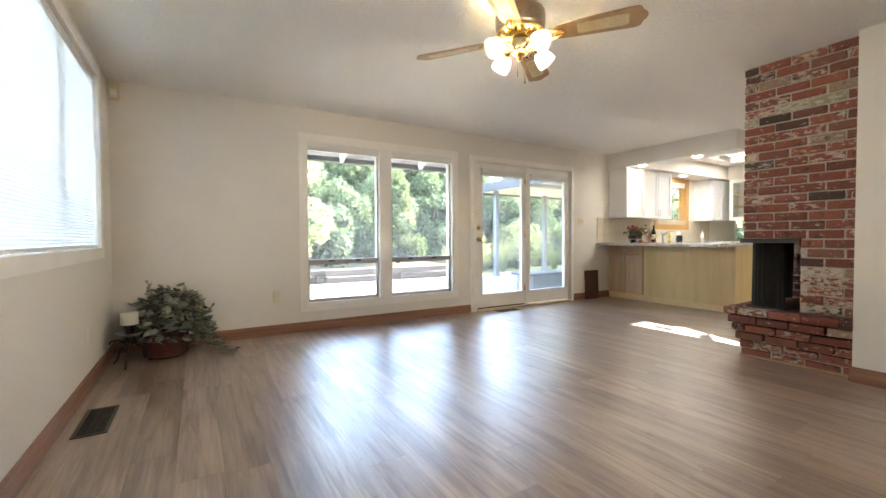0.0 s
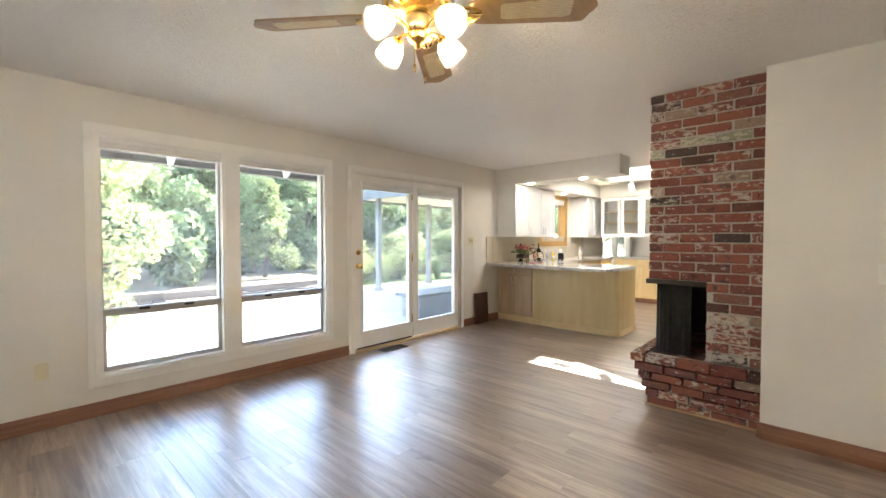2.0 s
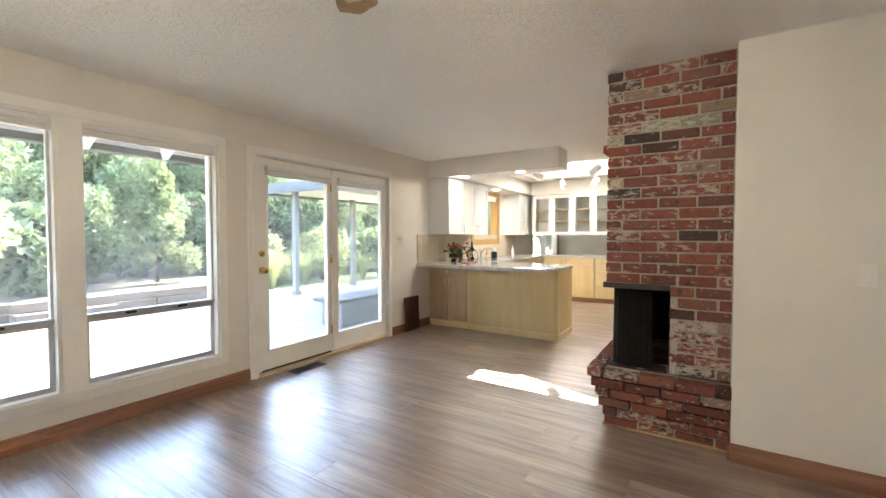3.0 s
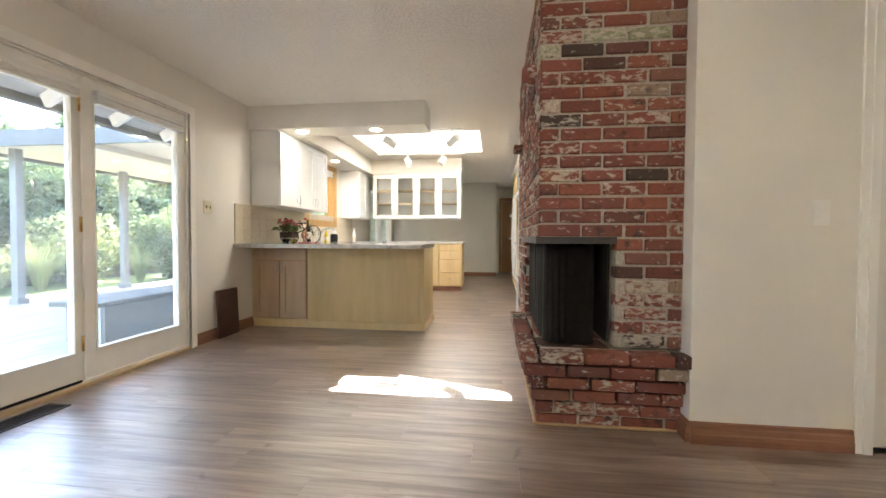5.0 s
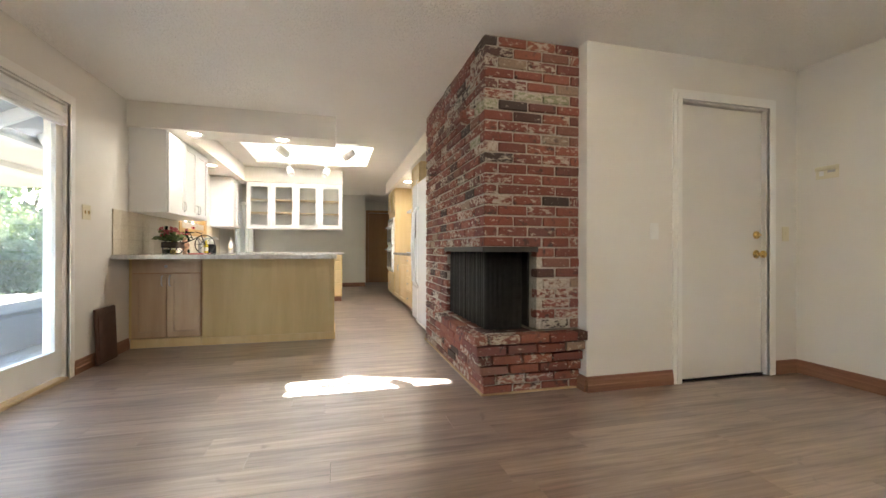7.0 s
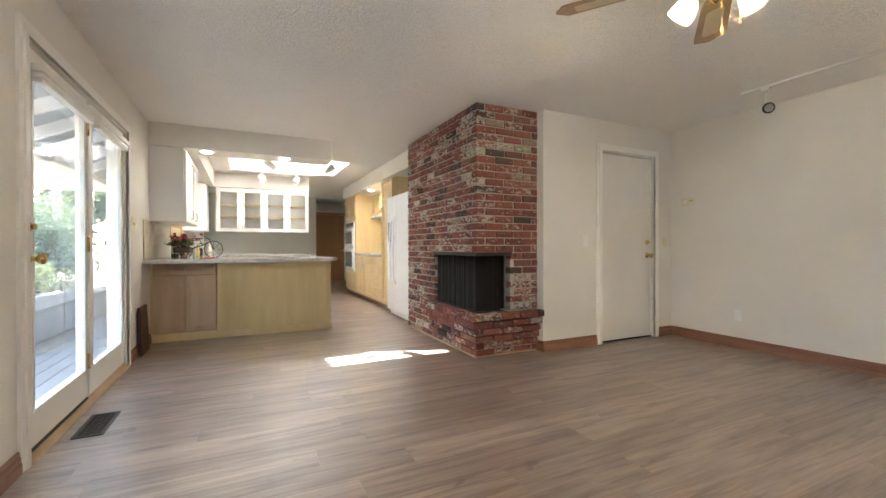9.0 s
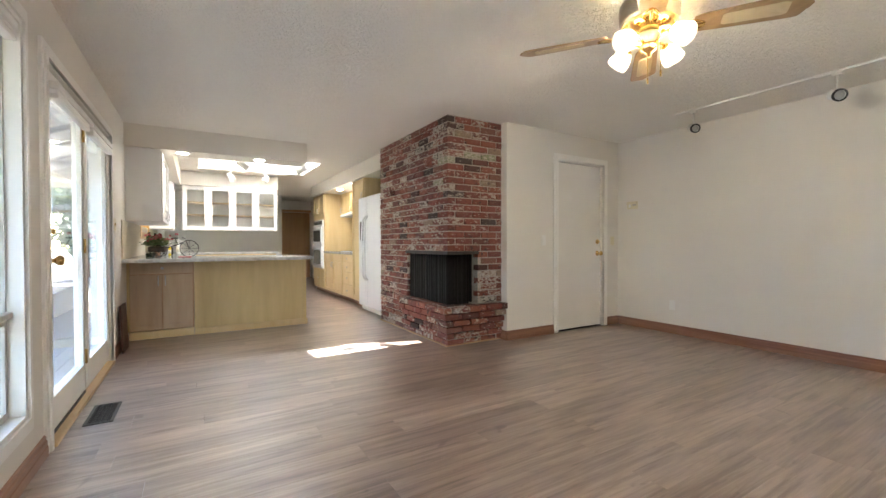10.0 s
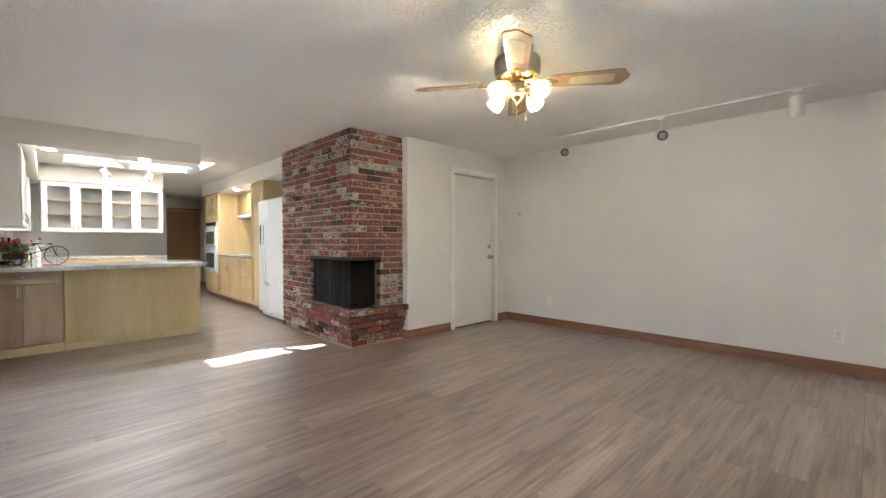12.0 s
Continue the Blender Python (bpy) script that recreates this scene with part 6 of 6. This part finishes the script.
for a in (0.4, 2.5, 4.6):
    bm = bmesh.new()
    tube(bm, [(0.15 * math.cos(a), 0.15 * math.sin(a), 0.006), (0.12 * math.cos(a), 0.12 * math.sin(a), 0.03), (0.09 * math.cos(a), 0.09 * math.sin(a), 0.12), (0.035 * math.cos(a), 0.035 * math.sin(a), 0.17), (0.02 * math.cos(a), 0.02 * math.sin(a), 0.26), (0.04 * math.cos(a), 0.04 * math.sin(a), 0.315)], 0.008, 6)
    tube(bm, [(0.03 * math.cos(a), 0.03 * math.sin(a), 0.17), (0.10 * math.cos(a), 0.10 * math.sin(a), 0.20), (0.17 * math.cos(a), 0.17 * math.sin(a), 0.185), (0.18 * math.cos(a), 0.18 * math.sin(a), 0.16)], 0.006, 6)
    part("leg", bm, M_BLACK, cd, "dark scrolled metal leg")
part("dish", lathe([(0, 0.235), (0.06, 0.237), (0.095, 0.258), (0.098, 0.263), (0.06, 0.248), (0, 0.247)], 28), M_STEEL, cd, "shiny shallow dish")
part("cup", lathe([(0, 0.2475), (0.022, 0.2475), (0.03, 0.315), (0.05, 0.325), (0, 0.327)], 18), M_BLACK, cd, "dark candle cup")
part("candle", lathe([(0, 0.3275), (0.058, 0.3275), (0.060, 0.334), (0.060, 0.418), (0.054, 0.422), (0, 0.416)], 28), plain("candle_wax", (0.76, 0.72, 0.60), 0.5, var=0.04), cd, "cream pillar candle")

# ---- things on the worktop ----
bt = thing("bicycle_planter", "small dark metal tricycle planter with red flowers", "planter", (6.68, 4.62, CT))
bt.scale = (1.18, 1.18, 1.18)
bm = bmesh.new()
def wheel(cx, cy, r):
    tube(bm, [(cx + r * math.cos(a * math.pi / 10), cy, r + 0.003 + r * math.sin(a * math.pi / 10)) for a in range(21)], 0.004, 5)
    for a in range(4):
        c, s = math.cos(a * math.pi / 4), math.sin(a * math.pi / 4)
        tube(bm, [(cx - r * c, cy, r - r * s + 0.003), (cx + r * c, cy, r + r * s + 0.003)], 0.0018, 4)
wheel(0.15, 0, 0.085), wheel(-0.12, -0.06, 0.06), wheel(-0.12, 0.06, 0.06)
tube(bm, [(0.15, 0, 0.088), (0.12, 0, 0.17), (0.05, 0, 0.13), (-0.12, 0, 0.065)], 0.005, 5)
tube(bm, [(0.10, -0.06, 0.20), (0.12, 0, 0.185), (0.10, 0.06, 0.20)], 0.004, 5)
tube(bm, [(0.05, 0, 0.13), (0.02, 0, 0.19)], 0.004, 5)
box(bm, -0.01, 0.05, -0.02, 0.02, 0.19, 0.20)
bm.transform(Matrix.Rotation(radians(-100), 4, "Z"))
part("frame", bm, M_BLACK, bt, "dark wire tricycle frame")
bm = bx(-0.20, -0.05, -0.055, 0.055, 0.055, 0.11, 0.008)
bm.transform(Matrix.Rotation(radians(-100), 4, "Z"))
part("basket", bm, M_BARK, bt, "dark wire basket")
bm = bmesh.new()
for k in range(170):
    p = Matrix.Rotation(radians(-100), 3, "Z") @ Vector((-0.125 + ri.gauss(0, 0.055), ri.gauss(0, 0.05), 0.12 + abs(ri.gauss(0, 0.035))))
    ivy_leaf(bm, p, Vector((ri.uniform(-1, 1), ri.uniform(-1, 1), ri.uniform(-0.3, 0.9))), Vector((0, ri.uniform(-0.4, 0.4), 1)), ri.uniform(0.025, 0.05))
part("foliage", bm, M_LEAF_MID, bt, "green leaves")
bm = bmesh.new()
for k in range(26):
    p = Matrix.Rotation(radians(-100), 3, "Z") @ Vector((-0.12 + ri.gauss(0, 0.06), ri.gauss(0, 0.045), 0.185 + ri.uniform(-0.03, 0.05)))
    for j in range(10):
        ivy_leaf(bm, p, Vector((ri.uniform(-1, 1), ri.uniform(-1, 1), ri.uniform(-0.2, 1))), Vector((ri.uniform(-1, 1), ri.uniform(-1, 1), 1)), 0.022)
tagged(part("flowers", bm, leaf_mat("red_pink_petals", (0.42, 0.02, 0.04), (0.72, 0.22, 0.26), 0.2), bt, "red and pink flowers"), kind="stuff")
BOT = [(0, 0.002), (0.036, 0.002), (0.038, 0.02), (0.038, 0.17), (0.03, 0.20), (0.014, 0.225), (0.013, 0.285), (0.015, 0.287), (0.015, 0.30), (0, 0.30)]
M_LABEL = plain("paper_label", (0.72, 0.66, 0.52), 0.7, var=0.1, scale=40)


def bottle(x, y, s, mat, label, name="bottle", wide=1.0):
    b = thing(name, label, "bottle", (x, y, CT))
    part("glass", lathe([(r * s * wide, z * s) for r, z in BOT], 20), mat, b)
    part("label", lathe([(0.0385 * s * wide, 0.05 * s), (0.0392 * s * wide, 0.05 * s), (0.0392 * s * wide, 0.14 * s), (0.0385 * s * wide, 0.14 * s)], 20), M_LABEL, b, "paper label")


bottle(6.80, 4.86, 1.0, M_BOTTLE, "dark green wine bottle on the worktop", "wine_bottle")
bottle(7.35, 4.84, 1.0, M_BOTTLE, "dark wine bottle near the sink", "wine_bottle")
bottle(7.05, 4.88, 0.85, plain("olive_oil", (0.34, 0.26, 0.05), 0.15), "amber oil bottle at the tiles", "oil_bottle")
bottle(7.62, 4.70, 0.55, plain("yellow_soap", (0.75, 0.55, 0.03), 0.2), "small yellow soap bottle by the tap", "soap_bottle", 1.2)
bottle(8.55, 4.62, 0.75, plain("white_ceramic", (0.8, 0.78, 0.72), 0.25), "white bottle at the end of the sink run", "soap_bottle", 1.1)
jr = thing("utensil_jar", "dark jar with a white lid on the sink run", "jar", (7.95, 4.72, CT))
part("jar", lathe([(0, 0.001), (0.05, 0.001), (0.055, 0.02), (0.055, 0.10), (0.045, 0.12), (0, 0.12)], 20), M_OVEN, jr)
part("lid", lathe([(0, 0.1205), (0.035, 0.1205), (0.03, 0.16), (0.018, 0.185), (0, 0.19)], 18), M_PLASTIC, jr)
fg = thing("rooster_figure", "small painted ceramic rooster figure on the worktop", "figurine", (7.18, 4.80, CT))
bm = lathe([(0, 0.001), (0.03, 0.001), (0.02, 0.03), (0.045, 0.07), (0.05, 0.11), (0.025, 0.15), (0.022, 0.18), (0, 0.20)], 18)
part("body", bm, plain("painted_ceramic", (0.45, 0.25, 0.16), 0.3, var=0.7, scale=30), fg)
tp = thing("kitchen_tap", "chrome kitchen tap with an arched spout", "tap", (7.45, 4.72, CT))
bm = bmesh.new()
tube(bm, [(0, 0, 0.001), (0, 0, 0.12)], 0.02, 12)
tube(bm, [(0, 0, 0.11), (0.01, -0.06, 0.18), (0.02, -0.16, 0.20), (0.02, -0.20, 0.17)], 0.012, 8)
part("spout", bm, M_STEEL, tp, "chrome spout")
part("lever", tube(bmesh.new(), [(0, 0, 0.125), (-0.05, 0.01, 0.18)], 0.009, 8), M_STEEL, tp)
solid("serving_tray", bx(6.50, 6.78, 4.42, 4.56, CT + 0.001, CT + 0.012, 0.004), plain("red_lacquer", (0.35, 0.04, 0.03), 0.3), "low red tray on the worktop", "tray")


# ---- floor planks ----
floor = thing("floor", "grey-brown oak-look vinyl plank floor", "floor", (4, 2, 0), kind="structure")
PW, PL = 0.182, 1.22
rp = random.Random(3)
me = mesh_of("plank", bx(-0.5, 0.5, -0.5, 0.5, -0.010, 0.0), M_PLANK)
rest = bmesh.new()
x = WX
while x < 14.2:
    y = SY - rp.random() * PL
    y_end = NY + T if x < 12.9 else 2.4
    while y < y_end:
        y0, y1 = max(y, SY - 0.02), min(y + PL, y_end)
        if y1 - y0 > 0.03 and not (x > 4.4 and y1 < 1.2):
            if x < 9.0:
                ob = new("plank", me)
                ob.parent = floor
                ob.matrix_parent_inverse = Matrix.Translation(-floor.location)
                ob.location = (x + PW / 2, (y0 + y1) / 2, 0)
                ob.scale = (PW - 0.0012, y1 - y0 - 0.0012, 1)
            else:
                box(rest, x + 0.0006, x + PW - 0.0006, y0 + 0.0006, y1 - 0.0006, -0.010, 0.0)
        y += PL
    x += PW
tagged(child("far_planks", rest, M_PLANK, floor), kind="stuff")
